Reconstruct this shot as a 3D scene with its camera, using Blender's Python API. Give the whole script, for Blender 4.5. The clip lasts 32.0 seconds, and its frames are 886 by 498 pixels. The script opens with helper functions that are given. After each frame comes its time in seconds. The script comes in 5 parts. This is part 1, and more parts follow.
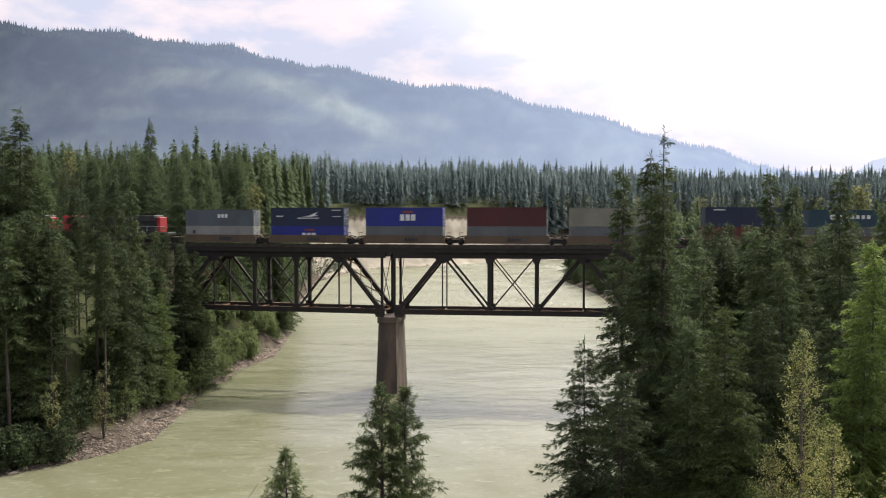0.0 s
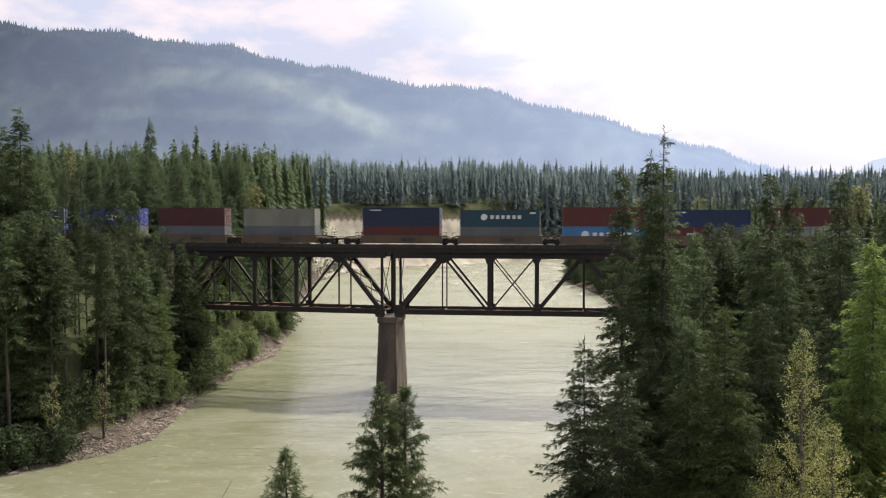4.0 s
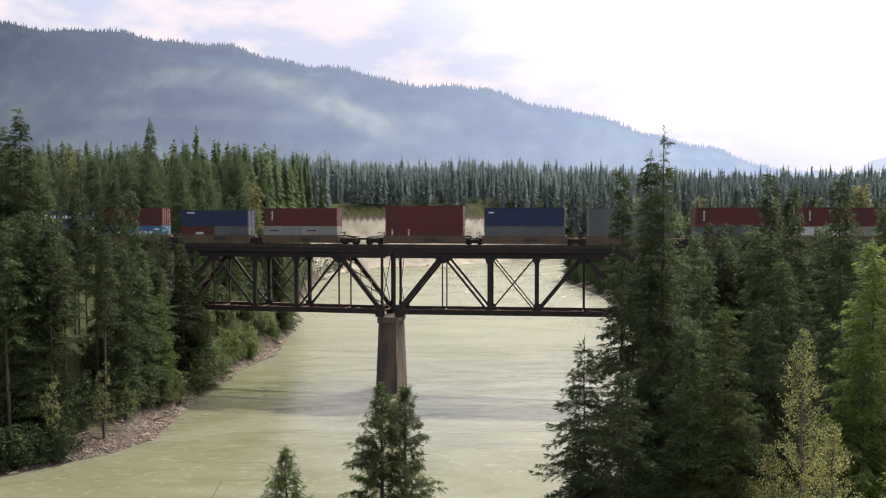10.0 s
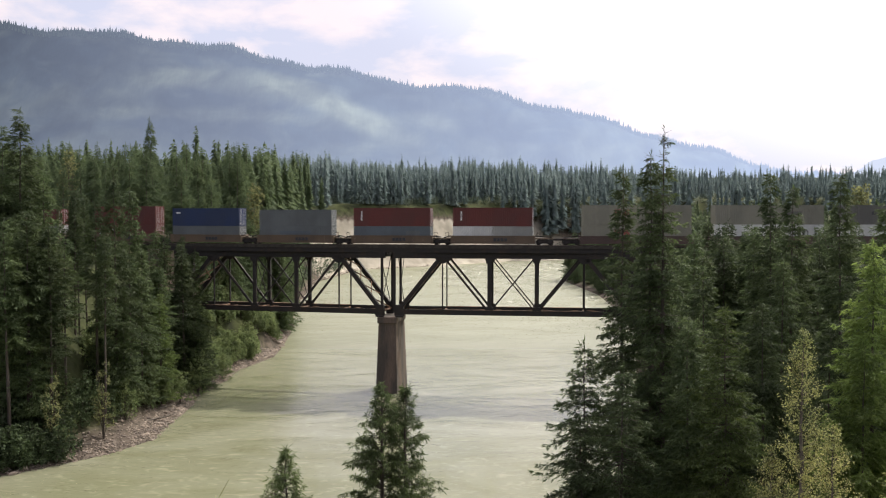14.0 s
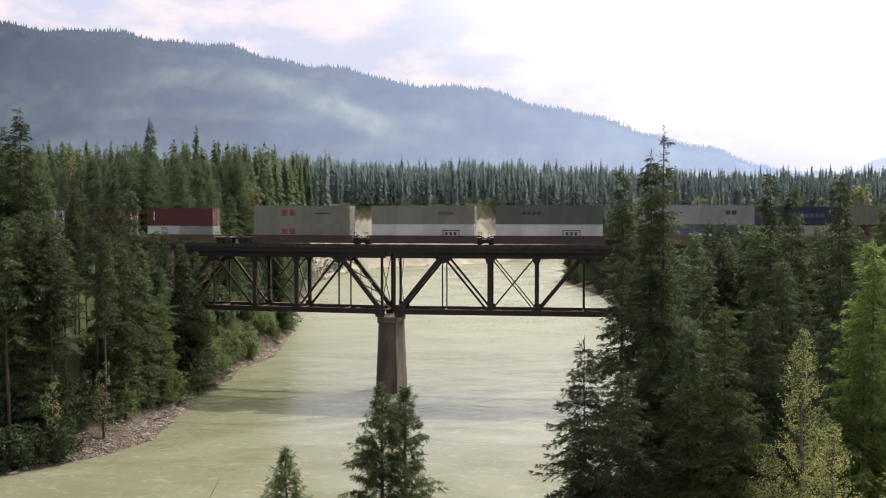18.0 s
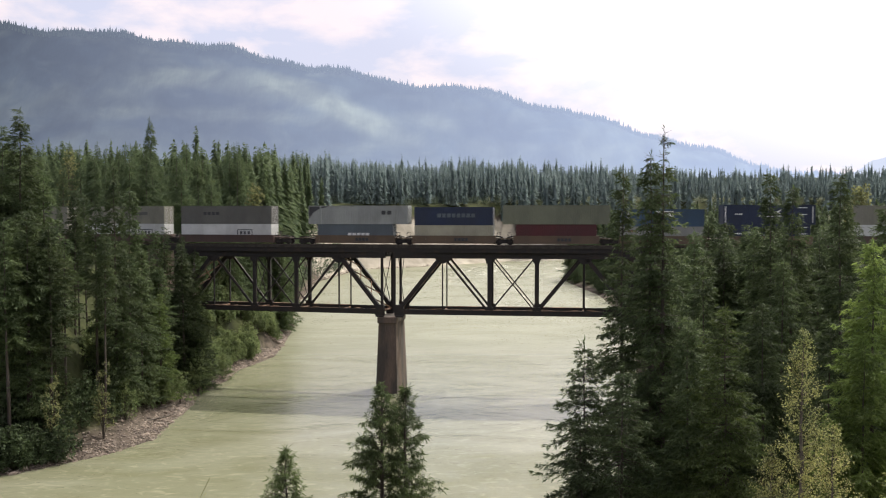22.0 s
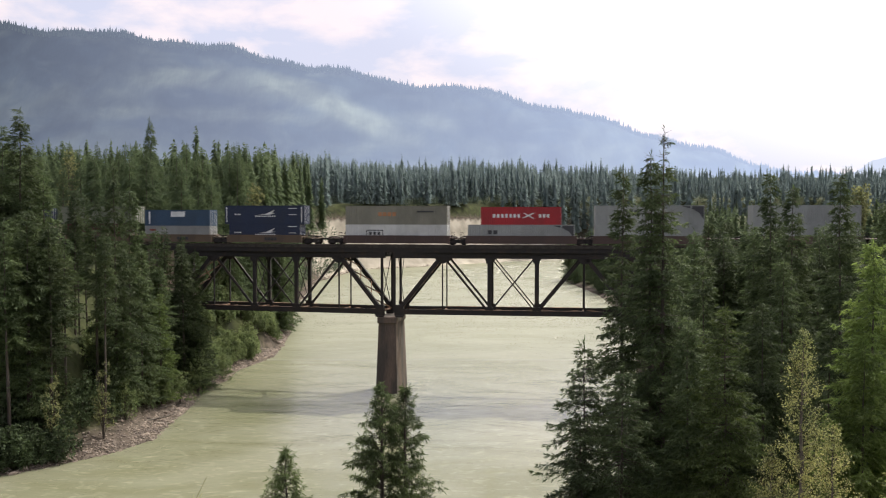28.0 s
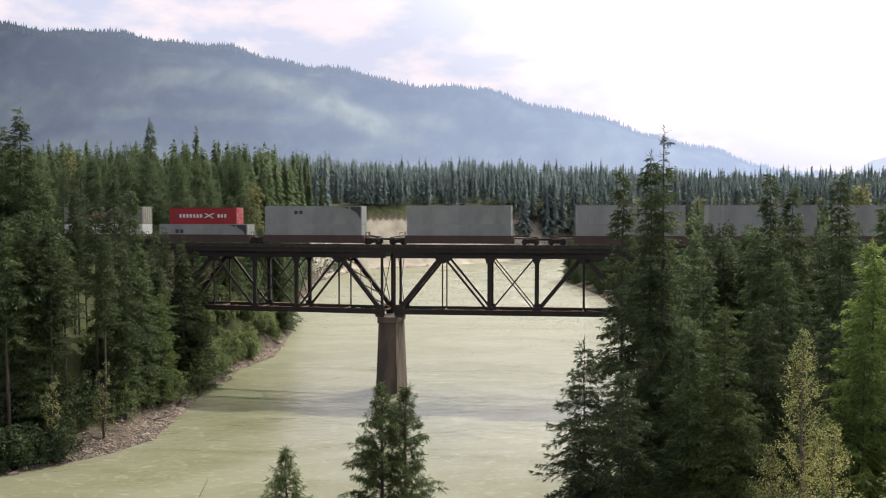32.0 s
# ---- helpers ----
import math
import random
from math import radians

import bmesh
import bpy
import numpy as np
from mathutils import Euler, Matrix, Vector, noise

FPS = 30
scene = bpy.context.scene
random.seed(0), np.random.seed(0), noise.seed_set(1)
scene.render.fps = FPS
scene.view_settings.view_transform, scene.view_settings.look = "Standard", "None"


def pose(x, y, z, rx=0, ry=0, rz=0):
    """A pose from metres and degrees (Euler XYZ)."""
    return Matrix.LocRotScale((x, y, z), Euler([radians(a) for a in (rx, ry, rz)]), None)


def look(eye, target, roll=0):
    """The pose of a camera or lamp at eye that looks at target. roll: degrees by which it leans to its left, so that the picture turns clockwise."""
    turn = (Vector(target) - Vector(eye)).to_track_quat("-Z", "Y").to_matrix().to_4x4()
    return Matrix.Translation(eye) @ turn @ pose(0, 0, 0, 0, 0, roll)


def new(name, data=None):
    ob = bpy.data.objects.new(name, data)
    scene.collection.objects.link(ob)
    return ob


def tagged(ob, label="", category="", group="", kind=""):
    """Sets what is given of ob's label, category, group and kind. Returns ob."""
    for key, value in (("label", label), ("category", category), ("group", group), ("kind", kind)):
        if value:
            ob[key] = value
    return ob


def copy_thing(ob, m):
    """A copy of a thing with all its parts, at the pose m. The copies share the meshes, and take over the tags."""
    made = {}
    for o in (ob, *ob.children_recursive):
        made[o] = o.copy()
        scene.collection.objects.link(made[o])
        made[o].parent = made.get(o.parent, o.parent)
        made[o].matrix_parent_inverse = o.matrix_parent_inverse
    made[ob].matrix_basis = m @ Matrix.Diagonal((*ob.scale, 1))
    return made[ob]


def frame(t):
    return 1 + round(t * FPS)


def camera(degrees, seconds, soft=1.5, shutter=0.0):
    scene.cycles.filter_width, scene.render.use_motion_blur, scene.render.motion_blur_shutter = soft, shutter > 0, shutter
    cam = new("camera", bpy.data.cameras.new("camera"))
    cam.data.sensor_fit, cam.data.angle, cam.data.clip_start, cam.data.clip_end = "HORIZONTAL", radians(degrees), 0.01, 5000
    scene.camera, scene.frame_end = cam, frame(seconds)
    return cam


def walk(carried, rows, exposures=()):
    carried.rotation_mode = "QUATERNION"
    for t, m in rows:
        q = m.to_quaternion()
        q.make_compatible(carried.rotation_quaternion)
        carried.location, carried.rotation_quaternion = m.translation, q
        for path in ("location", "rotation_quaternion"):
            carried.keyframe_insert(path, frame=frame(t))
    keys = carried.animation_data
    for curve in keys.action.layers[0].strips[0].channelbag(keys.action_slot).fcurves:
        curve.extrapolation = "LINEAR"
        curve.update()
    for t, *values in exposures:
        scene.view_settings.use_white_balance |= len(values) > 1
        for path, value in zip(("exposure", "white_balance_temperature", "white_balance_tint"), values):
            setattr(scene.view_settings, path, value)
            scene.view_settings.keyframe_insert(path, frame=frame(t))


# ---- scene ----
# ---------------------------------------------------------------- camera
EYE = Vector((0.0, 0.0, 27.2))
cam = camera(52.2, 32.0, soft=1.1, shutter=0.5)
VIEW = pose(EYE.x, EYE.y, EYE.z, 90 - 2.04, 0, 0)
walk(cam, [(0.0, VIEW), (32.0, VIEW)], exposures=[(0.0, 0.0), (32.0, 0.0)])

# ---------------------------------------------------------------- world and sun
SUN_EL, SUN_AZ = 52.0, 42.0          # degrees above the horizon, degrees to the right of the view
sun_dir = Vector((math.sin(radians(SUN_AZ)) * math.cos(radians(SUN_EL)),
                  math.cos(radians(SUN_AZ)) * math.cos(radians(SUN_EL)), math.sin(radians(SUN_EL))))
sun = new("sun", bpy.data.lights.new("sun", "SUN"))
sun.data.energy, sun.data.angle, sun.data.color = 4.3, radians(0.6), (1.0, 0.94, 0.84)
sun.matrix_world = look(sun_dir * 100, (0, 0, 0))


def build_world():
    world = bpy.data.worlds.new("sky")
    scene.world = world
    world.use_nodes = True
    nt = world.node_tree
    N, L = nt.nodes, nt.links
    bg = N["Background"]
    sky = N.new("ShaderNodeTexSky")
    sky.sky_type, sky.sun_disc = "NISHITA", False
    sky.sun_elevation, sky.sun_rotation = radians(SUN_EL), radians(SUN_AZ)
    sky.dust_density, sky.air_density = 4.0, 1.0
    co = N.new("ShaderNodeTexCoord")
    # thin cloud sheet: stretched noise on the direction
    mp = N.new("ShaderNodeMapping")
    mp.inputs["Scale"].default_value = (3.6, 3.6, 8.5)
    mp.inputs["Location"].default_value = (0.35, 0.2, 0.1)
    L.new(co.outputs["Generated"], mp.inputs["Vector"])
    n1 = N.new("ShaderNodeTexNoise")
    n1.inputs["Scale"].default_value, n1.inputs["Detail"].default_value = 2.2, 7.0
    n1.inputs["Roughness"].default_value, n1.inputs["Distortion"].default_value = 0.55, 0.15
    L.new(mp.outputs["Vector"], n1.inputs["Vector"])
    ramp = N.new("ShaderNodeValToRGB")
    ramp.color_ramp.elements[0].position, ramp.color_ramp.elements[0].color = 0.44, (0.0, 0.0, 0.0, 1)
    ramp.color_ramp.elements[1].position, ramp.color_ramp.elements[1].color = 0.60, (1, 1, 1, 1)
    L.new(n1.outputs["Fac"], ramp.inputs["Fac"])
    # bright veil round the sun
    dot = N.new("ShaderNodeVectorMath")
    dot.operation = "DOT_PRODUCT"
    dot.inputs[1].default_value = sun_dir
    L.new(co.outputs["Generated"], dot.inputs[0])
    veil = N.new("ShaderNodeMapRange")
    veil.interpolation_type = "SMOOTHSTEP"
    for k, v in (("From Min", 0.56), ("From Max", 0.92), ("To Min", 0.0), ("To Max", 1.0)):
        veil.inputs[k].default_value = v
    L.new(dot.outputs["Value"], veil.inputs["Value"])
    cloud = N.new("ShaderNodeMix")
    cloud.data_type = "RGBA"
    cloud.inputs[6].default_value = (6.6, 6.7, 8.3, 1)
    cloud.inputs[7].default_value = (9.8, 8.5, 8.8, 1)
    L.new(ramp.outputs["Color"], cloud.inputs[0])
    mix = N.new("ShaderNodeMix")
    mix.data_type = "RGBA"
    thick = N.new("ShaderNodeMapRange")
    for k, v in (("From Min", -0.5), ("From Max", 0.45), ("To Min", 0.2), ("To Max", 0.82)):
        thick.inputs[k].default_value = v
    L.new(dot.outputs["Value"], thick.inputs["Value"])
    L.new(thick.outputs["Result"], mix.inputs[0])
    L.new(sky.outputs["Color"], mix.inputs[6])
    L.new(cloud.outputs[2], mix.inputs[7])
    glow = N.new("ShaderNodeMix")
    glow.data_type = "RGBA"
    L.new(veil.outputs["Result"], glow.inputs[0])
    L.new(mix.outputs[2], glow.inputs[6])
    glow.inputs[7].default_value = (25.0, 24.2, 22.6, 1)
    L.new(glow.outputs[2], bg.inputs["Color"])
    bg.inputs["Strength"].default_value = 0.12


build_world()


# ---------------------------------------------------------------- materials
def mat(name, color, rough=0.7, metal=0.0, var=0.25, scale=3.0, fine=40.0, bump=0.15, second=None, spread=(0.42, 0.62),
        stretch=(1, 1, 1), random=0.0, translucent=0.0, coords="Object", specular=0.4, reach=0.03):
    """Two scales of noise over a base colour, a stain colour, relief, and a shift from piece to piece."""
    m = bpy.data.materials.new(name)
    m.use_nodes = True
    nt = m.node_tree
    N, L = nt.nodes, nt.links
    b = N["Principled BSDF"]
    b.inputs["Roughness"].default_value, b.inputs["Metallic"].default_value = rough, metal
    b.inputs["Specular IOR Level"].default_value = specular
    co = N.new("ShaderNodeTexCoord")
    mp = N.new("ShaderNodeMapping")
    mp.inputs["Scale"].default_value = stretch
    L.new(co.outputs[coords], mp.inputs["Vector"])
    big, small = N.new("ShaderNodeTexNoise"), N.new("ShaderNodeTexNoise")
    big.inputs["Scale"].default_value, big.inputs["Detail"].default_value = scale, 6.0
    small.inputs["Scale"].default_value, small.inputs["Detail"].default_value = fine, 4.0
    for n in (big, small):
        L.new(mp.outputs["Vector"], n.inputs["Vector"])
    c2 = second or tuple(c * (1 - var * 1.3) for c in color)
    rng = N.new("ShaderNodeMapRange")
    rng.inputs["From Min"].default_value, rng.inputs["From Max"].default_value = spread
    L.new(big.outputs["Fac"], rng.inputs["Value"])
    mix = N.new("ShaderNodeMix")
    mix.data_type = "RGBA"
    mix.inputs[6].default_value, mix.inputs[7].default_value = (*color, 1), (*c2, 1)
    L.new(rng.outputs["Result"], mix.inputs[0])
    hsv = N.new("ShaderNodeHueSaturation")
    L.new(mix.outputs[2], hsv.inputs["Color"])
    val = N.new("ShaderNodeMapRange")
    val.inputs["To Min"].default_value, val.inputs["To Max"].default_value = 1 - var, 1 + var
    L.new(small.outputs["Fac"], val.inputs["Value"])
    last = val.outputs["Result"]
    if random:
        geo = N.new("ShaderNodeNewGeometry")
        inf = N.new("ShaderNodeObjectInfo")
        for src in (geo.outputs["Random Per Island"], inf.outputs["Random"]):
            r = N.new("ShaderNodeMapRange")
            r.inputs["To Min"].default_value, r.inputs["To Max"].default_value = 1 - random, 1 + random
            L.new(src, r.inputs["Value"])
            mul = N.new("ShaderNodeMath")
            mul.operation = "MULTIPLY"
            L.new(last, mul.inputs[0])
            L.new(r.outputs["Result"], mul.inputs[1])
            last = mul.outputs["Value"]
    L.new(last, hsv.inputs["Value"])
    L.new(hsv.outputs["Color"], b.inputs["Base Color"])
    if bump:
        bp = N.new("ShaderNodeBump")
        bp.inputs["Strength"].default_value, bp.inputs["Distance"].default_value = bump, reach
        L.new(small.outputs["Fac"], bp.inputs["Height"])
        L.new(bp.outputs["Normal"], b.inputs["Normal"])
    if translucent:
        tr = N.new("ShaderNodeBsdfTranslucent")
        ms = N.new("ShaderNodeMixShader")
        ms.inputs[0].default_value = translucent
        bright = N.new("ShaderNodeHueSaturation")
        bright.inputs["Value"].default_value = 1.8
        L.new(hsv.outputs["Color"], bright.inputs["Color"])
        L.new(bright.outputs["Color"], tr.inputs["Color"])
        L.new(b.outputs["BSDF"], ms.inputs[1])
        L.new(tr.outputs["BSDF"], ms.inputs[2])
        L.new(ms.outputs["Shader"], N["Material Output"].inputs["Surface"])
    return m


def leafy(name, color, second, translucent=0.3, random=0.35, specular=0.25):
    return mat(name, color, rough=0.65, var=0.2, scale=0.35, fine=2.5, bump=0, second=second, random=random,
               translucent=translucent, spread=(0.35, 0.68), specular=specular)


SPRUCE = leafy("spruce_needles", (0.074, 0.097, 0.038), (0.049, 0.070, 0.032), 0.32)
SPRUCE_GREEN = leafy("young_needles", (0.106, 0.138, 0.040), (0.072, 0.102, 0.033), 0.40)
# brighter needle copy for two right-hand spruces, sunlight put into the colour
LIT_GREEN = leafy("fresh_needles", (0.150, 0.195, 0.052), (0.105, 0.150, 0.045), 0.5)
CEDAR = leafy("cedar_sprays", (0.088, 0.116, 0.042), (0.062, 0.088, 0.034), 0.45)
# darkened shrub leaves: shade under the bank trees is put into the colour
SHADED_LEAVES = leafy("alder_leaves", (0.050, 0.070, 0.030), (0.036, 0.052, 0.025), 0.25)
WILLOW = leafy("willow_leaves", (0.118, 0.142, 0.058), (0.082, 0.108, 0.048), 0.4)
BIRCH = leafy("birch_leaves", (0.25, 0.245, 0.088), (0.105, 0.128, 0.044), 0.42, 0.42, 0.7)
YELLOW = leafy("yellowing_leaves", (0.165, 0.165, 0.070), (0.115, 0.130, 0.060), 0.4)
# far needles paled and blued: distance haze is mixed into the base colour
HAZED_NEEDLES = leafy("far_needles", (0.175, 0.216, 0.206), (0.140, 0.180, 0.178), 0.25, 0.10, 0.02)
FAR_LEAVES = leafy("far_leaves", (0.095, 0.120, 0.072), (0.070, 0.095, 0.065), 0.15, 0.2)
VALLEY = leafy("valley_needles", (0.095, 0.122, 0.058), (0.070, 0.096, 0.055), 0.35, 0.14, 0.05)
GRASS = leafy("dry_grass", (0.20, 0.19, 0.075), (0.12, 0.13, 0.05), 0.3)
BARK = mat("bark", (0.055, 0.042, 0.033), 0.9, var=0.35, scale=1.2, fine=14, bump=0.6, stretch=(1, 1, 0.25), second=(0.085, 0.072, 0.062))
DEADWOOD = mat("dead_wood", (0.17, 0.145, 0.12), 0.9, var=0.3, scale=2, fine=20, bump=0.4)
STEEL = mat("bridge_steel", (0.020, 0.017, 0.016), 0.75, 0.0, var=0.35, scale=0.9, fine=18, bump=0.25, second=(0.040, 0.026, 0.019), spread=(0.5, 0.75))
RUST = mat("rusty_steel", (0.23, 0.135, 0.085), 0.85, 0.0, var=0.35, scale=0.8, fine=12, bump=0.3, second=(0.07, 0.043, 0.032))
TIMBER = mat("tie_timber", (0.05, 0.042, 0.036), 0.9, var=0.3, scale=1.5, fine=16, bump=0.4, random=0.25)
PALE_TIMBER = mat("walkway_planks", (0.30, 0.28, 0.25), 0.85, var=0.3, scale=0.8, fine=9, bump=0.3, random=0.25)
RAIL = mat("rail_steel", (0.16, 0.12, 0.10), 0.45, 0.7, var=0.3, scale=2, fine=20, bump=0.1)
CONCRETE = mat("pier_concrete", (0.070, 0.058, 0.050), 0.9, var=0.35, scale=0.5, fine=6, bump=0.5, second=(0.135, 0.098, 0.075), stretch=(1, 1, 0.22), reach=0.08)
ROCK = mat("bank_stones", (0.235, 0.190, 0.155), 0.9, var=0.3, scale=0.6, fine=8, bump=0.5, second=(0.13, 0.105, 0.088), random=0.4)
BLACK = mat("black_paint", (0.022, 0.022, 0.024), 0.5, var=0.3, scale=1.2, fine=15, bump=0.1, second=(0.05, 0.045, 0.04))
WHITE_PAINT = mat("white_marking", (0.72, 0.72, 0.70), 0.6, var=0.12, scale=1.0, fine=12, bump=0.05)
DARK_MARK = mat("dark_marking", (0.05, 0.05, 0.055), 0.6, var=0.15, scale=1.0, fine=12, bump=0.05)
RED_MARK = mat("red_marking", (0.24, 0.07, 0.055), 0.6, var=0.15, scale=1.0, fine=12, bump=0.05)
ORANGE_MARK = mat("orange_marking", (0.42, 0.20, 0.10), 0.6, var=0.15, scale=1.0, fine=12, bump=0.05)
BRAKE = mat("truck_iron", (0.030, 0.024, 0.021), 0.8, var=0.4, scale=2, fine=15, bump=0.3)


def paint(name, color, grime=0.35):
    return mat(name, color, 0.55, var=0.10, scale=0.45, fine=5, bump=0.08, second=tuple(c * (1 - grime) + 0.03 * grime for c in color),
               spread=(0.42, 0.75), stretch=(1, 1, 0.5))


PAINTS = {
    "navy": paint("navy_paint", (0.020, 0.030, 0.065)), "blue": paint("blue_paint", (0.022, 0.037, 0.098)),
    "cobalt": paint("cobalt_paint", (0.022, 0.032, 0.230)), "sky": paint("sky_blue_paint", (0.07, 0.20, 0.38)),
    "steelblue": paint("steel_blue_paint", (0.042, 0.080, 0.135)), "teal": paint("dark_teal_paint", (0.022, 0.060, 0.085)),
    "oxide": paint("oxide_red_paint", (0.115, 0.027, 0.023)), "maroon": paint("maroon_paint", (0.085, 0.020, 0.022)),
    "red": paint("bright_red_paint", (0.36, 0.024, 0.030)), "grey": paint("grey_paint", (0.125, 0.135, 0.14)),
    "slate": paint("slate_grey_paint", (0.105, 0.125, 0.145)), "pale": paint("pale_grey_paint", (0.29, 0.29, 0.275)),
    "white": paint("white_paint", (0.60, 0.60, 0.585)), "cream": paint("cream_paint", (0.37, 0.35, 0.265)),
    "beige": paint("beige_paint", (0.23, 0.22, 0.175)), "olive": paint("olive_grey_paint", (0.17, 0.178, 0.125)),
    "umber": paint("umber_grey_paint", (0.125, 0.120, 0.110)), "ochre": paint("ochre_paint", (0.135, 0.092, 0.058)),
    "brown": paint("brown_car_paint", (0.085, 0.052, 0.042)), "silver": paint("silver_grey_paint", (0.30, 0.31, 0.30)),
}


def water_material(name="silty_water", rough=0.10, relief=(0.30, 0.085, 0.03)):
    m = bpy.data.materials.new(name)
    m.use_nodes = True
    nt = m.node_tree
    N, L = nt.nodes, nt.links
    b = N["Principled BSDF"]
    b.inputs["Roughness"].default_value, b.inputs["IOR"].default_value = rough, 1.33
    co = N.new("ShaderNodeTexCoord")
    # smooth below the bridge, choppy in the riffles above it
    sep, chop = N.new("ShaderNodeSeparateXYZ"), N.new("ShaderNodeMapRange")
    for k, v in (("From Min", 150.0), ("From Max", 240.0), ("To Min", rough), ("To Max", max(rough, 0.42))):
        chop.inputs[k].default_value = v
    L.new(co.outputs["Object"], sep.inputs["Vector"])
    L.new(sep.outputs["Y"], chop.inputs["Value"])
    if relief[0]:
        L.new(chop.outputs["Result"], b.inputs["Roughness"])
    heights = []
    for scale, stretch, detail in ((0.16, (0.6, 1.0, 1), 3.0), (0.8, (0.75, 1.0, 1), 4.0), (3.2, (0.8, 1.0, 1), 3.0)):
        mp = N.new("ShaderNodeMapping")
        mp.inputs["Scale"].default_value = stretch
        n = N.new("ShaderNodeTexNoise")
        n.inputs["Scale"].default_value, n.inputs["Detail"].default_value, n.inputs["Distortion"].default_value = scale, detail, 0.8
        L.new(co.outputs["Object"], mp.inputs["Vector"])
        L.new(mp.outputs["Vector"], n.inputs["Vector"])
        heights.append(n.outputs["Fac"])
    # silt clouds and boils
    cl = N.new("ShaderNodeTexNoise")
    cl.inputs["Scale"].default_value, cl.inputs["Detail"].default_value, cl.inputs["Distortion"].default_value = 0.075, 8.0, 1.6
    mpc = N.new("ShaderNodeMapping")
    mpc.inputs["Scale"].default_value = (0.55, 1.0, 1)
    L.new(co.outputs["Object"], mpc.inputs["Vector"])
    L.new(mpc.outputs["Vector"], cl.inputs["Vector"])
    ramp = N.new("ShaderNodeValToRGB")
    ramp.color_ramp.elements[0].position, ramp.color_ramp.elements[0].color = 0.36, (0.168, 0.170, 0.104, 1)
    ramp.color_ramp.elements[1].position, ramp.color_ramp.elements[1].color = 0.66, (0.222, 0.221, 0.155, 1)
    L.new(cl.outputs["Fac"], ramp.inputs["Fac"])
    # thin swirls of foam and boiling silt
    sw = N.new("ShaderNodeTexNoise")
    sw.inputs["Scale"].default_value, sw.inputs["Detail"].default_value, sw.inputs["Distortion"].default_value = 0.85, 9.0, 1.6
    L.new(mpc.outputs["Vector"], sw.inputs["Vector"])
    foam = N.new("ShaderNodeMapRange")
    for k, v in (("From Min", 0.54), ("From Max", 0.78), ("To Min", 0.0), ("To Max", 0.30)):
        foam.inputs[k].default_value = v
    L.new(sw.outputs["Fac"], foam.inputs["Value"])
    fm = N.new("ShaderNodeMix")
    fm.data_type = "RGBA"
    fm.inputs[7].default_value = (0.50, 0.47, 0.34, 1)
    L.new(foam.outputs["Result"], fm.inputs[0])
    L.new(ramp.outputs["Color"], fm.inputs[6])
    L.new(fm.outputs[2], b.inputs["Base Color"])
    prev = None
    for h, dist in zip(heights, relief):
        if not dist:
            continue
        bp = N.new("ShaderNodeBump")
        bp.inputs["Strength"].default_value, bp.inputs["Distance"].default_value = 0.5, dist
        L.new(h, bp.inputs["Height"])
        if prev:
            L.new(prev, bp.inputs["Normal"])
        prev = bp.outputs["Normal"]
    if prev:
        L.new(prev, b.inputs["Normal"])
    return m


def ground_material():
    """Gravel at the waterline, sandy cut banks where it is steep, dark forest floor elsewhere."""
    m = bpy.data.materials.new("valley_ground")
    m.use_nodes = True
    nt = m.node_tree
    N, L = nt.nodes, nt.links
    b = N["Principled BSDF"]
    b.inputs["Roughness"].default_value = 0.95
    b.inputs["Specular IOR Level"].default_value = 0.15
    at = N.new("ShaderNodeAttribute")
    at.attribute_name = "gravel"
    co = N.new("ShaderNodeTexCoord")

    def noise_ramp(scale, a, c, lo=0.35, hi=0.65, detail=6.0):
        n = N.new("ShaderNodeTexNoise")
        n.inputs["Scale"].default_value, n.inputs["Detail"].default_value = scale, detail
        L.new(co.outputs["Object"], n.inputs["Vector"])
        r = N.new("ShaderNodeValToRGB")
        r.color_ramp.elements[0].position, r.color_ramp.elements[0].color = lo, (*a, 1)
        r.color_ramp.elements[1].position, r.color_ramp.elements[1].color = hi, (*c, 1)
        L.new(n.outputs["Fac"], r.inputs["Fac"])
        return n.outputs["Fac"], r.outputs["Color"]

    f1, gravel = noise_ramp(0.9, (0.050, 0.040, 0.032), (0.135, 0.108, 0.086))
    f2, moss = noise_ramp(0.25, (0.022, 0.026, 0.012), (0.060, 0.068, 0.026))
    mix = N.new("ShaderNodeMix")
    mix.data_type = "RGBA"
    L.new(at.outputs["Fac"], mix.inputs[0])
    L.new(moss, mix.inputs[6])
    L.new(gravel, mix.inputs[7])
    # the dry cut bank is paler sand
    f3, sand = noise_ramp(0.12, (0.25, 0.225, 0.18), (0.40, 0.36, 0.295), 0.35, 0.62)
    dry = N.new("ShaderNodeMapRange")
    dry.inputs["From Min"].default_value, dry.inputs["From Max"].default_value = 1.1, 1.8
    L.new(at.outputs["Fac"], dry.inputs["Value"])
    bank = N.new("ShaderNodeMix")
    bank.data_type = "RGBA"
    L.new(dry.outputs["Result"], bank.inputs[0])
    L.new(mix.outputs[2], bank.inputs[6])
    L.new(sand, bank.inputs[7])
    L.new(bank.outputs[2], b.inputs["Base Color"])
    bp = N.new("ShaderNodeBump")
    bp.inputs["Strength"].default_value, bp.inputs["Distance"].default_value = 0.7, 0.25
    L.new(f1, bp.inputs["Height"])
    L.new(bp.outputs["Normal"], b.inputs["Normal"])
    return m


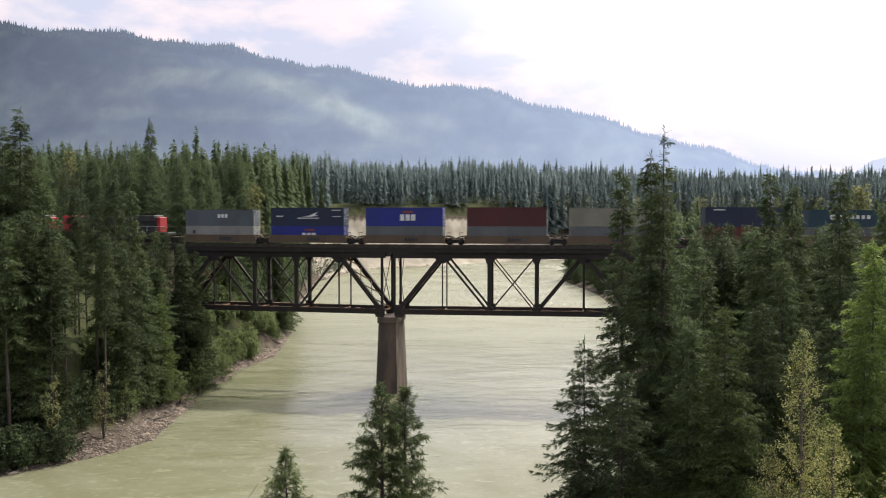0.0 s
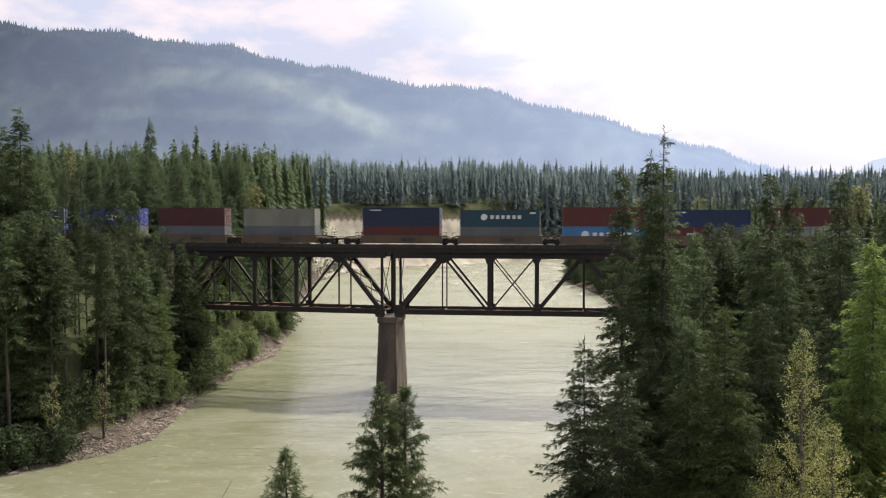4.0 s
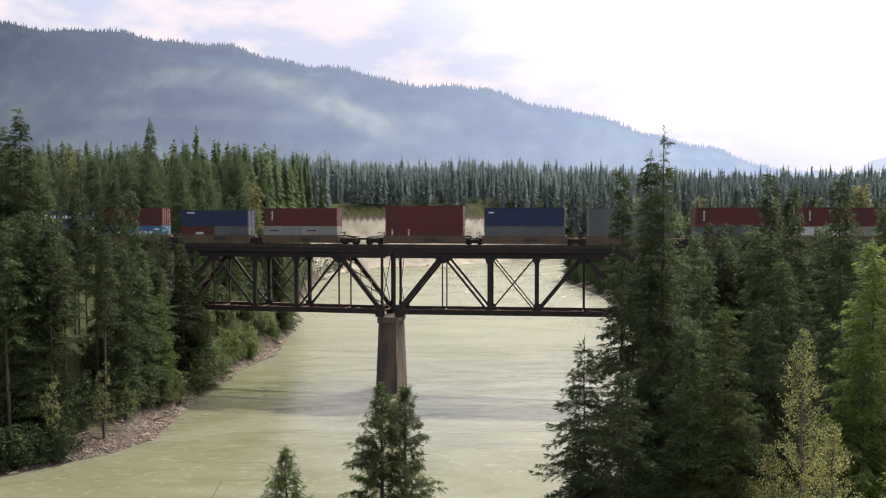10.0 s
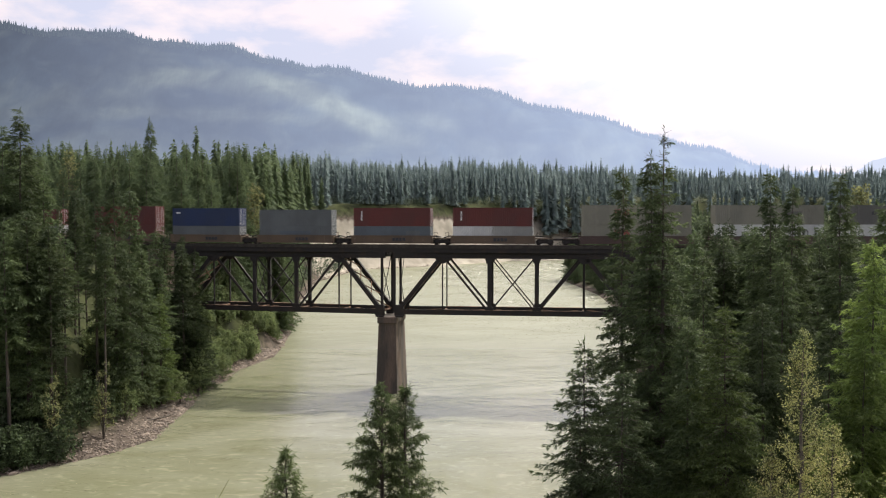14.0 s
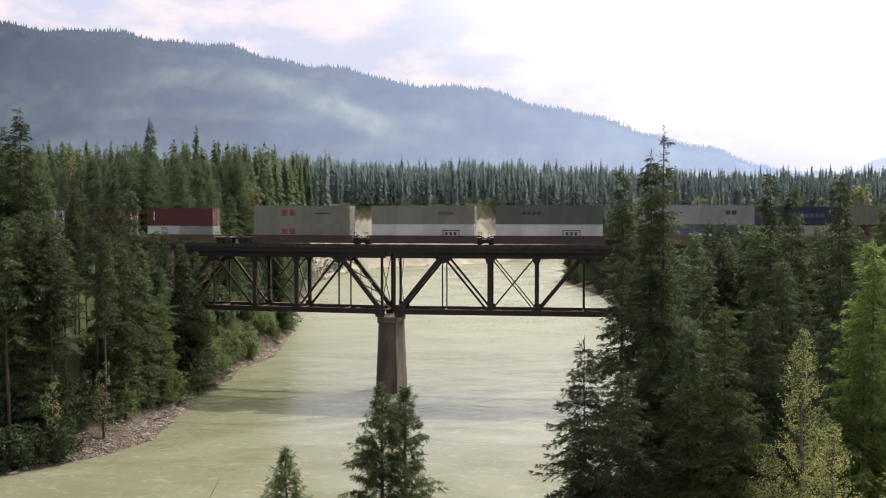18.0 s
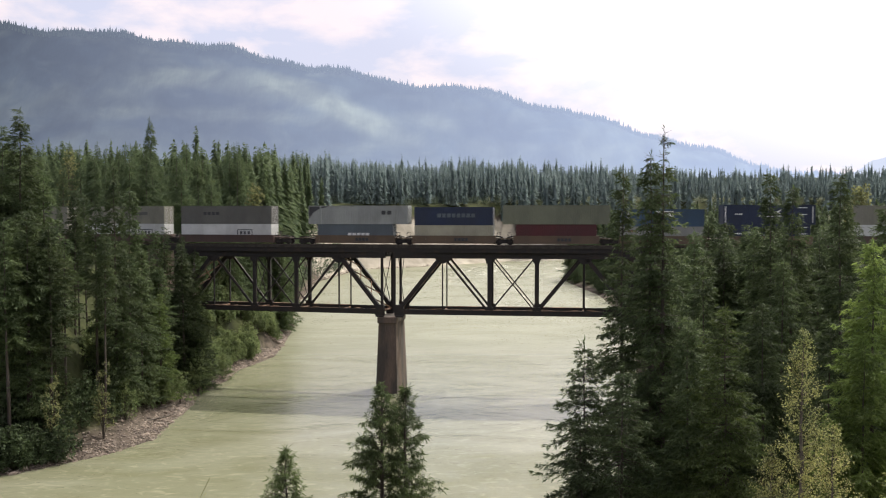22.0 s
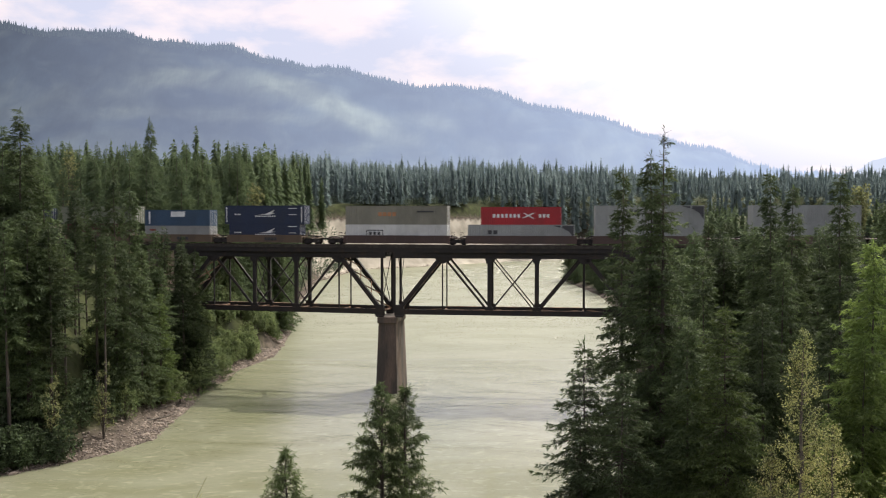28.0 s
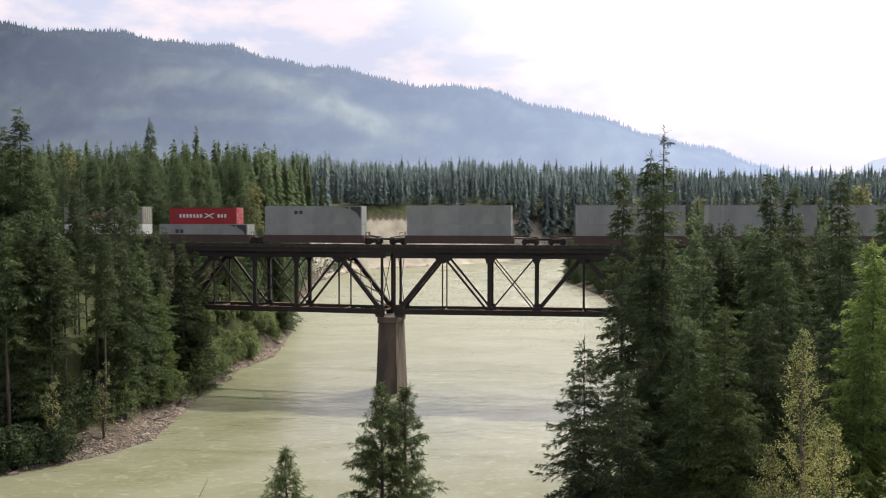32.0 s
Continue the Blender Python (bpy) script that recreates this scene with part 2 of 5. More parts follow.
# ---------------------------------------------------------------- mesh helpers
class Shape:
    """Collects points and faces for one mesh."""

    def __init__(self):
        self.v, self.f = [], []

    def add(self, verts, faces):
        n = len(self.v)
        self.v += [tuple(p) for p in verts]
        self.f += [tuple(i + n for i in q) for q in faces]
        return self

    def box(self, lo, hi, m=None, bevel=0.0):
        (x0, y0, z0), (x1, y1, z1) = lo, hi
        if bevel:
            e = bevel
            ring = [(x0 + e, y0), (x1 - e, y0), (x1, y0 + e), (x1, y1 - e), (x1 - e, y1), (x0 + e, y1), (x0, y1 - e), (x0, y0 + e)]
            inner = [(min(max(x, x0 + e), x1 - e), min(max(y, y0 + e), y1 - e)) for x, y in ring]
            pts = [(x, y, z0) for x, y in inner] + [(x, y, z0 + e) for x, y in ring] + [(x, y, z1 - e) for x, y in ring] + [(x, y, z1) for x, y in inner]
            faces = [tuple(range(7, -1, -1)), tuple(range(24, 32))]
            for r in range(3):
                for i in range(8):
                    j = (i + 1) % 8
                    faces.append((r * 8 + i, r * 8 + j, r * 8 + 8 + j, r * 8 + 8 + i))
        else:
            pts = [(x, y, z) for z in (z0, z1) for x, y in ((x0, y0), (x1, y0), (x1, y1), (x0, y1))]
            faces = [(3, 2, 1, 0), (4, 5, 6, 7), (0, 1, 5, 4), (1, 2, 6, 5), (2, 3, 7, 6), (3, 0, 4, 7)]
        if m is not None:
            pts = [m @ Vector(p) for p in pts]
        return self.add(pts, faces)

    def bar(self, a, b, w, d, up=(0, 0, 1)):
        """A straight bar of section w x d from a to b."""
        a, b = Vector(a), Vector(b)
        t = (b - a)
        length = t.length
        t.normalize()
        side = t.cross(Vector(up))
        if side.length < 1e-4:
            side = t.cross(Vector((1, 0, 0)))
        side.normalize()
        u = side.cross(t)
        m = Matrix((side, t, u)).transposed().to_4x4()
        m.translation = a
        return self.box((-w / 2, 0, -d / 2), (w / 2, length, d / 2), m)

    def rod(self, a, b, r0, r1=None, n=6):
        a, b = Vector(a), Vector(b)
        r1 = r0 if r1 is None else r1
        t = (b - a).normalized()
        s = t.orthogonal().normalized()
        u = t.cross(s)
        pts = []
        for p, r in ((a, r0), (b, r1)):
            for i in range(n):
                c, q = math.cos(2 * math.pi * i / n), math.sin(2 * math.pi * i / n)
                pts.append(p + s * (c * r) + u * (q * r))
        faces = [(i, (i + 1) % n, n + (i + 1) % n, n + i) for i in range(n)]
        faces += [tuple(range(n - 1, -1, -1)), tuple(range(n, 2 * n))]
        return self.add(pts, faces)

    def prism(self, outline, y0, y1):
        """An outline in x and z drawn out along y."""
        n = len(outline)
        pts = [(x, y0, z) for x, z in outline] + [(x, y1, z) for x, z in outline]
        faces = [(i, (i + 1) % n, n + (i + 1) % n, n + i) for i in range(n)]
        faces += [tuple(range(n - 1, -1, -1)), tuple(range(n, 2 * n))]
        return self.add(pts, faces)

    def mesh(self, name):
        me = bpy.data.meshes.new(name)
        me.from_pydata(self.v, [], self.f)
        me.update()
        return me


def part(name, shape, material, parent=None, label=""):
    """One mesh object under a thing or a part."""
    data = shape if isinstance(shape, bpy.types.Mesh) else shape.mesh(name)
    if material and not data.materials:
        data.materials.append(material)
    ob = new(name, data)
    if parent:
        ob.parent = parent
    return tagged(ob, label)


def base(name, label, category, m=None, group="", kind=""):
    ob = new(name)
    if m is not None:
        ob.matrix_basis = m
    return tagged(ob, label, category, group, kind)


def smooth(x, a, b):
    t = np.clip((x - a) / (b - a), 0, 1)
    return t * t * (3 - 2 * t)


# ---------------------------------------------------------------- the track's line
PHI0, RADIUS, PIER = 0.1808, 336.0, (-8.07, 141.9)
RAIL_Z, SPEED = 22.85, 13.0


def arc(s):
    """Place and heading on the curved part, s metres to the right of the pier."""
    x = PIER[0] - RADIUS * (math.sin(PHI0 - s / RADIUS) - math.sin(PHI0))
    y = PIER[1] - RADIUS * (math.cos(PHI0 - s / RADIUS) - math.cos(PHI0))
    return x, y, PHI0 - s / RADIUS


def track(s):
    """The curve of the river crossing, straight line beyond it."""
    c = max(-95.0, min(95.0, s))
    x, y, p = arc(c)
    return x + (s - c) * math.cos(p), y - (s - c) * math.sin(p), p


def track_pose(s, z=RAIL_Z, off=0.0):
    """A pose on the line: x along it to the right, y away from the camera."""
    x, y, p = track(s)
    return pose(x + off * math.sin(p), y + off * math.cos(p), z, 0, 0, -math.degrees(p))


TRACK_S = np.arange(-420.0, 560.0, 4.0)
TRACK_XY = np.array([track(float(s))[:2] for s in TRACK_S])


# ---------------------------------------------------------------- the land
BANK = np.array([(-130, 80), (-70, 87), (-46.1, 94), (-40.4, 100.3), (-38.1, 103.1), (-35.4, 109.9), (-36.0, 118.6), (-36.4, 128.8), (-37.6, 138.6),
                 (-36.1, 150), (-36.5, 159.4), (-33.1, 174.8), (-34.1, 191), (-37, 222), (-44, 262), (-53, 375), (-43, 463),
                 (-7, 496), (42, 552), (150, 600), (420, 650), (420, 470), (160, 430), (75, 425), (51, 385), (54, 315), (50, 250), (42, 180),
                 (35, 140), (30, 108), (16, 84), (-10, 74), (-50, 58), (-130, 40)], dtype=float)


def river_distance(X, Y):
    """Metres from the water's edge, below zero in the river."""
    best = np.full(X.shape, 1e9)
    inside = np.zeros(X.shape, bool)
    for (ax, ay), (bx, by) in zip(BANK, np.roll(BANK, -1, 0)):
        dx, dy = bx - ax, by - ay
        t = np.clip(((X - ax) * dx + (Y - ay) * dy) / (dx * dx + dy * dy), 0, 1)
        best = np.minimum(best, np.hypot(X - ax - t * dx, Y - ay - t * dy))
        cross = (ay > Y) != (by > Y)
        inside ^= cross & (X < (bx - ax) * (Y - ay) / (by - ay if by != ay else 1e-9) + ax)
    return np.where(inside, -best, best)


def track_distance(X, Y):
    best, near = np.full(X.shape, 1e9), np.zeros(X.shape)
    for (ax, ay), (bx, by), s in zip(TRACK_XY[:-1], TRACK_XY[1:], TRACK_S):
        dx, dy = bx - ax, by - ay
        t = np.clip(((X - ax) * dx + (Y - ay) * dy) / (dx * dx + dy * dy), 0, 1)
        d = np.hypot(X - ax - t * dx, Y - ay - t * dy)
        near = np.where(d < best, s + 4 * t, near)
        best = np.minimum(best, d)
    return best, near


def ripple(X, Y, size):
    return np.sin(X / size + 1.3 * np.sin(Y / size * 0.7)) * np.cos(Y / size * 0.9 + np.sin(X / size * 0.6))


def land(X, Y):
    X, Y = np.asarray(X, float), np.asarray(Y, float)
    d = river_distance(X, Y)
    far = smooth(Y, 330, 440)
    near = 1 - smooth(Y, 76, 100)
    plateau = 19.0 + 15.0 * far + 0.05 * np.clip(Y - 540, 0, 2500)
    width = 22 + 4 * far + 14 * smooth(X, 20, 60)
    bank = 0.30 * np.clip(d, 0, 3.5) + (plateau - 1.0) * smooth(d, 2.0, width)
    # the hillside on which the camera stands, falling to the river
    hill = np.minimum(0.45 * np.clip(d, 0, None), np.maximum(25.6 - 0.37 * np.clip(Y, 0, 200) + 0.09 * np.clip(X - 6, 0, 60), 1.0))
    mine = near * smooth(X, -75, -45)
    mine = np.maximum(mine, smooth(X, -30, 10) * (1 - smooth(Y, 90, 128)))
    z = np.where(d < 0, np.maximum(-3.0, 0.35 * d), bank * (1 - mine) + hill * mine)
    z = z + np.where(d > 0, (0.2 * ripple(X, Y, 2.3) + 0.4 * ripple(X, Y, 9.0)) * smooth(d, 0.5, 6), 0)
    td, ts = track_distance(X, Y)
    on_land = np.abs(ts) > 38.5
    bed = RAIL_Z - 0.36
    cut = bed + np.clip(td - 4, 0, None) * 0.8
    fill = np.minimum(bed - np.clip(td - 4, 0, None) * 0.6, 0.5 + np.clip(d, 0, None) * 1.1)
    shaped = np.minimum(np.maximum(z, np.where(on_land, fill, -9)), cut)
    return np.where(d > 0, np.where(on_land, shaped, np.where(td < 14, np.minimum(z, 17.0), z)), z)


def ground_at(x, y):
    return float(land(np.array([x]), np.array([y]))[0])


def axis(*spans):
    out = []
    for a, b, step in spans:
        out += list(np.arange(a, b, step))
    return np.array(out + [spans[-1][1]])


def build_ground():
    xs = axis((-4000, -600, 200), (-600, -140, 20), (-140, -60, 4), (-60, 60, 1.6), (60, 140, 4), (140, 600, 20), (600, 4000, 200))
    ys = axis((-600, -60, 60), (-60, 0, 6), (0, 270, 1.8), (270, 440, 5), (440, 600, 3), (600, 1000, 20), (1000, 4600, 150))
    X, Y = np.meshgrid(xs, ys)
    Z = land(X, Y)
    d = river_distance(X, Y)
    steep = smooth(Y, 370, 410) * smooth(-Y, -640, -560) * smooth(X, -92, -70) * (1 - smooth(X, 60, 130)) * (d < 40) * (1 - smooth(Z, 24.5, 28.5))
    wide = 1 - smooth(Y, 116, 130)
    g = np.maximum(1 - smooth(d, 2.0 + 1.2 * wide, 4.2 + 1.8 * wide), 2 * steep)
    nx, ny = len(xs), len(ys)
    idx = np.arange(nx * ny).reshape(ny, nx)
    faces = np.stack([idx[:-1, :-1], idx[:-1, 1:], idx[1:, 1:], idx[1:, :-1]], -1).reshape(-1, 4)
    me = bpy.data.meshes.new("ground")
    me.from_pydata(np.stack([X, Y, Z], -1).reshape(-1, 3).tolist(), [], faces.tolist())
    at = me.attributes.new("gravel", "FLOAT", "POINT")
    at.data.foreach_set("value", g.reshape(-1).astype(np.float32))
    me.polygons.foreach_set("use_smooth", [True] * len(me.polygons))
    me.materials.append(ground_material())
    tagged(new("ground", me), "forest floor with stony river banks and a pale gravel bluff", "ground", kind="structure")


build_ground()


def build_water():
    me = bpy.data.meshes.new("water")
    s = Shape()
    xs, ys = np.linspace(-700, 700, 8), np.linspace(-100, 900, 8)
    pts = [(x, y, 0) for y in ys for x in xs]
    s.add(pts, [(j * 8 + i, j * 8 + i + 1, j * 8 + i + 9, j * 8 + i + 8) for j in range(7) for i in range(7)])
    ob = part("water", s, water_material())
    return tagged(ob, "pale green silty river water with ripples, flowing", "river", kind="structure")


water = build_water()


def build_ripples():
    """Steep little wavelets on the rapids, which catch the sun; they drift with the river."""
    rnd = np.random.RandomState(77)
    m = 800000
    x, y = rnd.uniform(-60, 120, m), np.where(rnd.rand(m) < 0.69, rnd.uniform(255, 640, m), rnd.uniform(74, 255, m))
    run = 0.5 + 0.5 * np.sin(x / 7.0 + 2 * np.sin(y / 15.0)) * np.cos(y / 11.0 + x / 23.0)
    rapid = 0.22 + 0.78 * smooth(x / y, -0.08, 0.06)
    # below the bridge only the faster threads are broken
    calm = 1 - smooth(y, 200, 300)
    thread = 0.5 + 0.5 * np.sin(x / 3.1 + 1.7 * np.sin(y / 6.0)) * np.cos(y / 4.3 - x / 9.0)
    rapid = rapid * (1 - calm) + calm * (0.02 + 0.75 * smooth(x / y, -0.16, 0.12)) * thread ** 3
    keep = rnd.rand(m) < (0.12 + 0.88 * run ** 2) * rapid
    x, y = x[keep], y[keep]
    keep = (river_distance(x, y) < -0.6) | (y > 560)
    x, y = x[keep], y[keep]
    n = len(x)
    size = rnd.uniform(0.06, 0.17, n) * (0.35 + y / 220)
    length = size * rnd.uniform(1.0, 2.2, n)
    az = rnd.normal(0.0, 0.32, n)
    slope = np.tan(np.radians(np.where(rnd.rand(n) < 0.5, rnd.normal(25 + 10 * smooth(y, 80, 300), 8, n), rnd.normal(17, 6, n)).clip(4, 56)))
    c, s = np.cos(az), np.sin(az)
    crest = np.stack([c, s, 0 * c], -1)
    across = np.stack([-s, c, 0 * c], -1)
    o = np.stack([x, y, np.full(n, -0.01)], -1)
    up = np.array([0, 0, 1.0])
    v = np.empty((n, 4, 3))
    v[:, 0] = o - crest * length[:, None] / 2
    v[:, 1] = o - across * size[:, None] * 0.5
    v[:, 2] = o + crest * length[:, None] / 2
    v[:, 3] = o + across * size[:, None] * 0.15 + up * (size * slope * 0.55)[:, None]
    me = bpy.data.meshes.new("river_ripples")
    f = np.arange(n)[:, None] * 4
    faces = np.concatenate([f + np.array([[0, 1, 3]]), f + np.array([[1, 2, 3]]), f + np.array([[2, 0, 3]])])
    me.from_pydata(v.reshape(-1, 3).tolist(), [], faces.tolist())
    me.materials.append(water_material("wavelet_water", 0.24, (0, 0, 0)))
    return tagged(new("river_ripples", me), "small glinting wavelets drifting on the pale river", "ripples", kind="stuff")


ripples = build_ripples()


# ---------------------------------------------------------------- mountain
def add_haze_glow(m, glow):
    """Haze put into the far backdrop's own emission: the surface glows, more so towards the sun."""
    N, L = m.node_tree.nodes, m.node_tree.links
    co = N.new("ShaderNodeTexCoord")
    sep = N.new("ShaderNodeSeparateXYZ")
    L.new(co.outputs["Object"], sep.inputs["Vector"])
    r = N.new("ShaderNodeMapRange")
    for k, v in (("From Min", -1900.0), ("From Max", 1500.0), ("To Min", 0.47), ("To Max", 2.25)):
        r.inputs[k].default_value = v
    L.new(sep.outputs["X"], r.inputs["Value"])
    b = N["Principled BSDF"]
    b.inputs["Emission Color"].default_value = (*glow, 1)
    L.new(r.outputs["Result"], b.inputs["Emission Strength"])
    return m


def mountain_material():
    """Far forest with haze put in as emission: pale clearings, dark stands, upright grain."""
    m = bpy.data.materials.new("hazy_forest_slope")
    m.use_nodes = True
    nt = m.node_tree
    N, L = nt.nodes, nt.links
    b = N["Principled BSDF"]
    b.inputs["Roughness"].default_value, b.inputs["Specular IOR Level"].default_value = 1.0, 0.0
    co = N.new("ShaderNodeTexCoord")

    def field(scale, stretch, detail, distort, lo, hi, turn=0.0):
        mp = N.new("ShaderNodeMapping")
        mp.inputs["Scale"].default_value, mp.inputs["Rotation"].default_value = stretch, (0, turn, 0)
        n = N.new("ShaderNodeTexNoise")
        n.inputs["Scale"].default_value, n.inputs["Detail"].default_value, n.inputs["Distortion"].default_value = scale, detail, distort
        r = N.new("ShaderNodeMapRange")
        r.inputs["From Min"].default_value, r.inputs["From Max"].default_value = lo, hi
        L.new(co.outputs["Object"], mp.inputs["Vector"])
        L.new(mp.outputs["Vector"], n.inputs["Vector"])
        L.new(n.outputs["Fac"], r.inputs["Value"])
        return r.outputs["Result"]

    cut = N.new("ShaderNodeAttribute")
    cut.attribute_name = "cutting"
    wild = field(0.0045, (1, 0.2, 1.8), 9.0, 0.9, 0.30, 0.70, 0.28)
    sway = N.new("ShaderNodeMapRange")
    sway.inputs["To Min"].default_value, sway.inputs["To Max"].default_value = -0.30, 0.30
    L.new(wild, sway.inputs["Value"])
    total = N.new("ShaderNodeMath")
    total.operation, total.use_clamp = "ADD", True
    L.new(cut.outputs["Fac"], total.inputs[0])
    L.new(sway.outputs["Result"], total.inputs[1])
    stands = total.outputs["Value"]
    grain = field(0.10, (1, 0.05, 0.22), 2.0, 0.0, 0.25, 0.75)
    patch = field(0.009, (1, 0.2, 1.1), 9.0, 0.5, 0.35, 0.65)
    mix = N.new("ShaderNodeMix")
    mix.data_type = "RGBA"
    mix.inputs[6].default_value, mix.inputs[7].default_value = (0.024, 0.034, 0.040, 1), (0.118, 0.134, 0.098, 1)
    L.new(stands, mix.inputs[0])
    last = mix.outputs[2]
    for source, lo, hi in ((grain, 0.90, 1.10), (patch, 0.66, 1.34)):
        r = N.new("ShaderNodeMapRange")
        r.inputs["To Min"].default_value, r.inputs["To Max"].default_value = lo, hi
        L.new(source, r.inputs["Value"])
        h = N.new("ShaderNodeHueSaturation")
        L.new(r.outputs["Result"], h.inputs["Value"])
        L.new(last, h.inputs["Color"])
        last = h.outputs["Color"]
    L.new(last, b.inputs["Base Color"])
    return add_haze_glow(m, (0.214, 0.252, 0.352))


RIDGE_X = [-2600, -1960, -1550, -1200, -920, -780, -500, -200, 190, 500, 900, 1230, 1420, 1700, 2100, 3200]
RIDGE_Z = [915, 855, 826, 790, 752, 716, 667, 606, 566, 490, 381, 286, 233, 196, 145, 100]


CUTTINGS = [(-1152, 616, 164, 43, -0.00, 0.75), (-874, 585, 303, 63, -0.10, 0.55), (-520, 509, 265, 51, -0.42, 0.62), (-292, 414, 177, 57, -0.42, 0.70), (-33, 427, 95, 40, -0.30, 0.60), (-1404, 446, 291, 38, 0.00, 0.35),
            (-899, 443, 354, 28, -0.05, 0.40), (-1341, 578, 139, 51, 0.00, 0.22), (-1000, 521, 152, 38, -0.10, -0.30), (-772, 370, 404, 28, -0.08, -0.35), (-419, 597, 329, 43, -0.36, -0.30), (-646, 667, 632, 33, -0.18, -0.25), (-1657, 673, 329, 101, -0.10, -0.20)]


def build_mountain():
    rnd = np.random.RandomState(4)
    xs, vs = np.linspace(-3200, 3300, 300), np.linspace(0, 1, 44)
    X, V = np.meshgrid(xs, vs)
    top = np.interp(X, RIDGE_X, RIDGE_Z)
    top = top + 9 * np.sin(X / 83.0) + 5 * np.sin(X / 37.0 + 1)
    shape = V ** 1.12
    gully = 60 * np.sin(X / 240.0 + 2.2 * V + 0.8 * np.sin(X / 510.0)) * np.sin(np.pi * V) + 28 * np.sin(X / 97.0 - 3 * V) * np.sin(np.pi * V)
    Y = 3300 + 620 * V + gully * 1.2
    Z = 40 + (top - 40) * shape + gully * 0.15
    nx, ny = len(xs), len(vs)
    idx = np.arange(nx * ny).reshape(ny, nx)
    faces = np.stack([idx[:-1, :-1], idx[:-1, 1:], idx[1:, 1:], idx[1:, :-1]], -1).reshape(-1, 4)
    verts = np.stack([X, Y, Z], -1).reshape(-1, 3).tolist()
    faces = faces.tolist()
    P = np.stack([X, Y, Z], -1)
    me = bpy.data.meshes.new("mountain")
    me.from_pydata(verts, [], faces)
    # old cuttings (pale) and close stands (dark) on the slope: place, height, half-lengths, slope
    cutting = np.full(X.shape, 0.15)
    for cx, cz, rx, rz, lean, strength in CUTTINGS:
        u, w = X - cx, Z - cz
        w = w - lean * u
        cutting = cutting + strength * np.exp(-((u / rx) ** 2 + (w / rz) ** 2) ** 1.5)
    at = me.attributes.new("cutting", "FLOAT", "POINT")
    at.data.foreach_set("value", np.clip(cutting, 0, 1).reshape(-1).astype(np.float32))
    me.polygons.foreach_set("use_smooth", [True] * len(me.polygons))
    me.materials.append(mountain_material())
    tagged(new("mountain", me), "long forested mountain ridge, haze put in as blue glow", "mountain", kind="structure")
    # conifers along the ridge
    n = 5000
    u = rnd.uniform(0.02, 0.98, n)
    v = 1.0 - 0.035 * rnd.rand(n) ** 1.5
    i, j = u * (nx - 1), v * (ny - 1)
    i0, j0 = np.minimum(i.astype(int), nx - 2), np.minimum(j.astype(int), ny - 2)
    fi, fj = (i - i0)[:, None], (j - j0)[:, None]
    foot = (P[j0, i0] * (1 - fi) + P[j0, i0 + 1] * fi) * (1 - fj) + (P[j0 + 1, i0] * (1 - fi) + P[j0 + 1, i0 + 1] * fi) * fj
    foot = foot - np.array([0, 3, 2])
    h = rnd.uniform(9, 24, len(foot)) * np.where(rnd.rand(len(foot)) < 0.05, 1.4, 1.0)
    D = np.stack([rnd.normal(0, 0.4, len(h)), 0 * h, h], -1)
    W = np.stack([h * rnd.uniform(0.12, 0.2, len(h)), 0 * h, 0 * h], -1)
    verts = np.empty((len(h), 4, 3))
    verts[:, 0], verts[:, 1], verts[:, 2], verts[:, 3] = foot - W, foot + W, foot + D, foot - np.stack([0 * h, W[:, 0], 0 * h], -1)
    k = np.arange(len(h))[:, None] * 4
    faces = np.concatenate([k + np.array([[0, 3, 2]]), k + np.array([[3, 1, 2]])])
    me = bpy.data.meshes.new("mountain_trees")
    me.from_pydata(verts.reshape(-1, 3).tolist(), [], faces.tolist())
    # ridge trees carry the same painted haze glow as the slope
    me.materials.append(add_haze_glow(mat("hazy_trees", (0.060, 0.078, 0.065), 1.0, var=0.05, scale=0.004, fine=0.02, bump=0, random=0.15, specular=0.0), (0.214, 0.252, 0.352)))
    tagged(new("mountain_trees", me), "small conifers along the mountain ridge, haze put in as blue glow", "forest", kind="stuff")


def build_far_hill():
    xs, vs = np.linspace(1650, 2600, 40), np.linspace(0, 1, 8)
    X, V = np.meshgrid(xs, vs)
    top = np.interp(X, (1650, 1860, 1984, 2058, 2300, 2600), (90, 215, 279, 306, 372, 400)) + 6 * np.sin(X / 31.0) + 3 * np.sin(X / 13.0)
    P = np.stack([X, 4050 + 150 * V, 30 + (top - 30) * V], -1).reshape(-1, 3)
    idx = np.arange(320).reshape(8, 40)
    faces = np.stack([idx[:-1, :-1], idx[:-1, 1:], idx[1:, 1:], idx[1:, :-1]], -1).reshape(-1, 4)
    me = bpy.data.meshes.new("far_hill")
    me.from_pydata(P.tolist(), [], faces.tolist())
    # stronger emission here, standing in for thicker haze over the hill
    me.materials.append(add_haze_glow(mat("pale_hill", (0.06, 0.075, 0.08), 1.0, var=0.05, scale=0.004, fine=0.02, bump=0, specular=0.0), (0.30, 0.325, 0.40)))
    tagged(new("far_hill", me), "distant hill beyond the valley, paled by haze put in as glow", "mountain", kind="structure")


build_mountain()
build_far_hill()


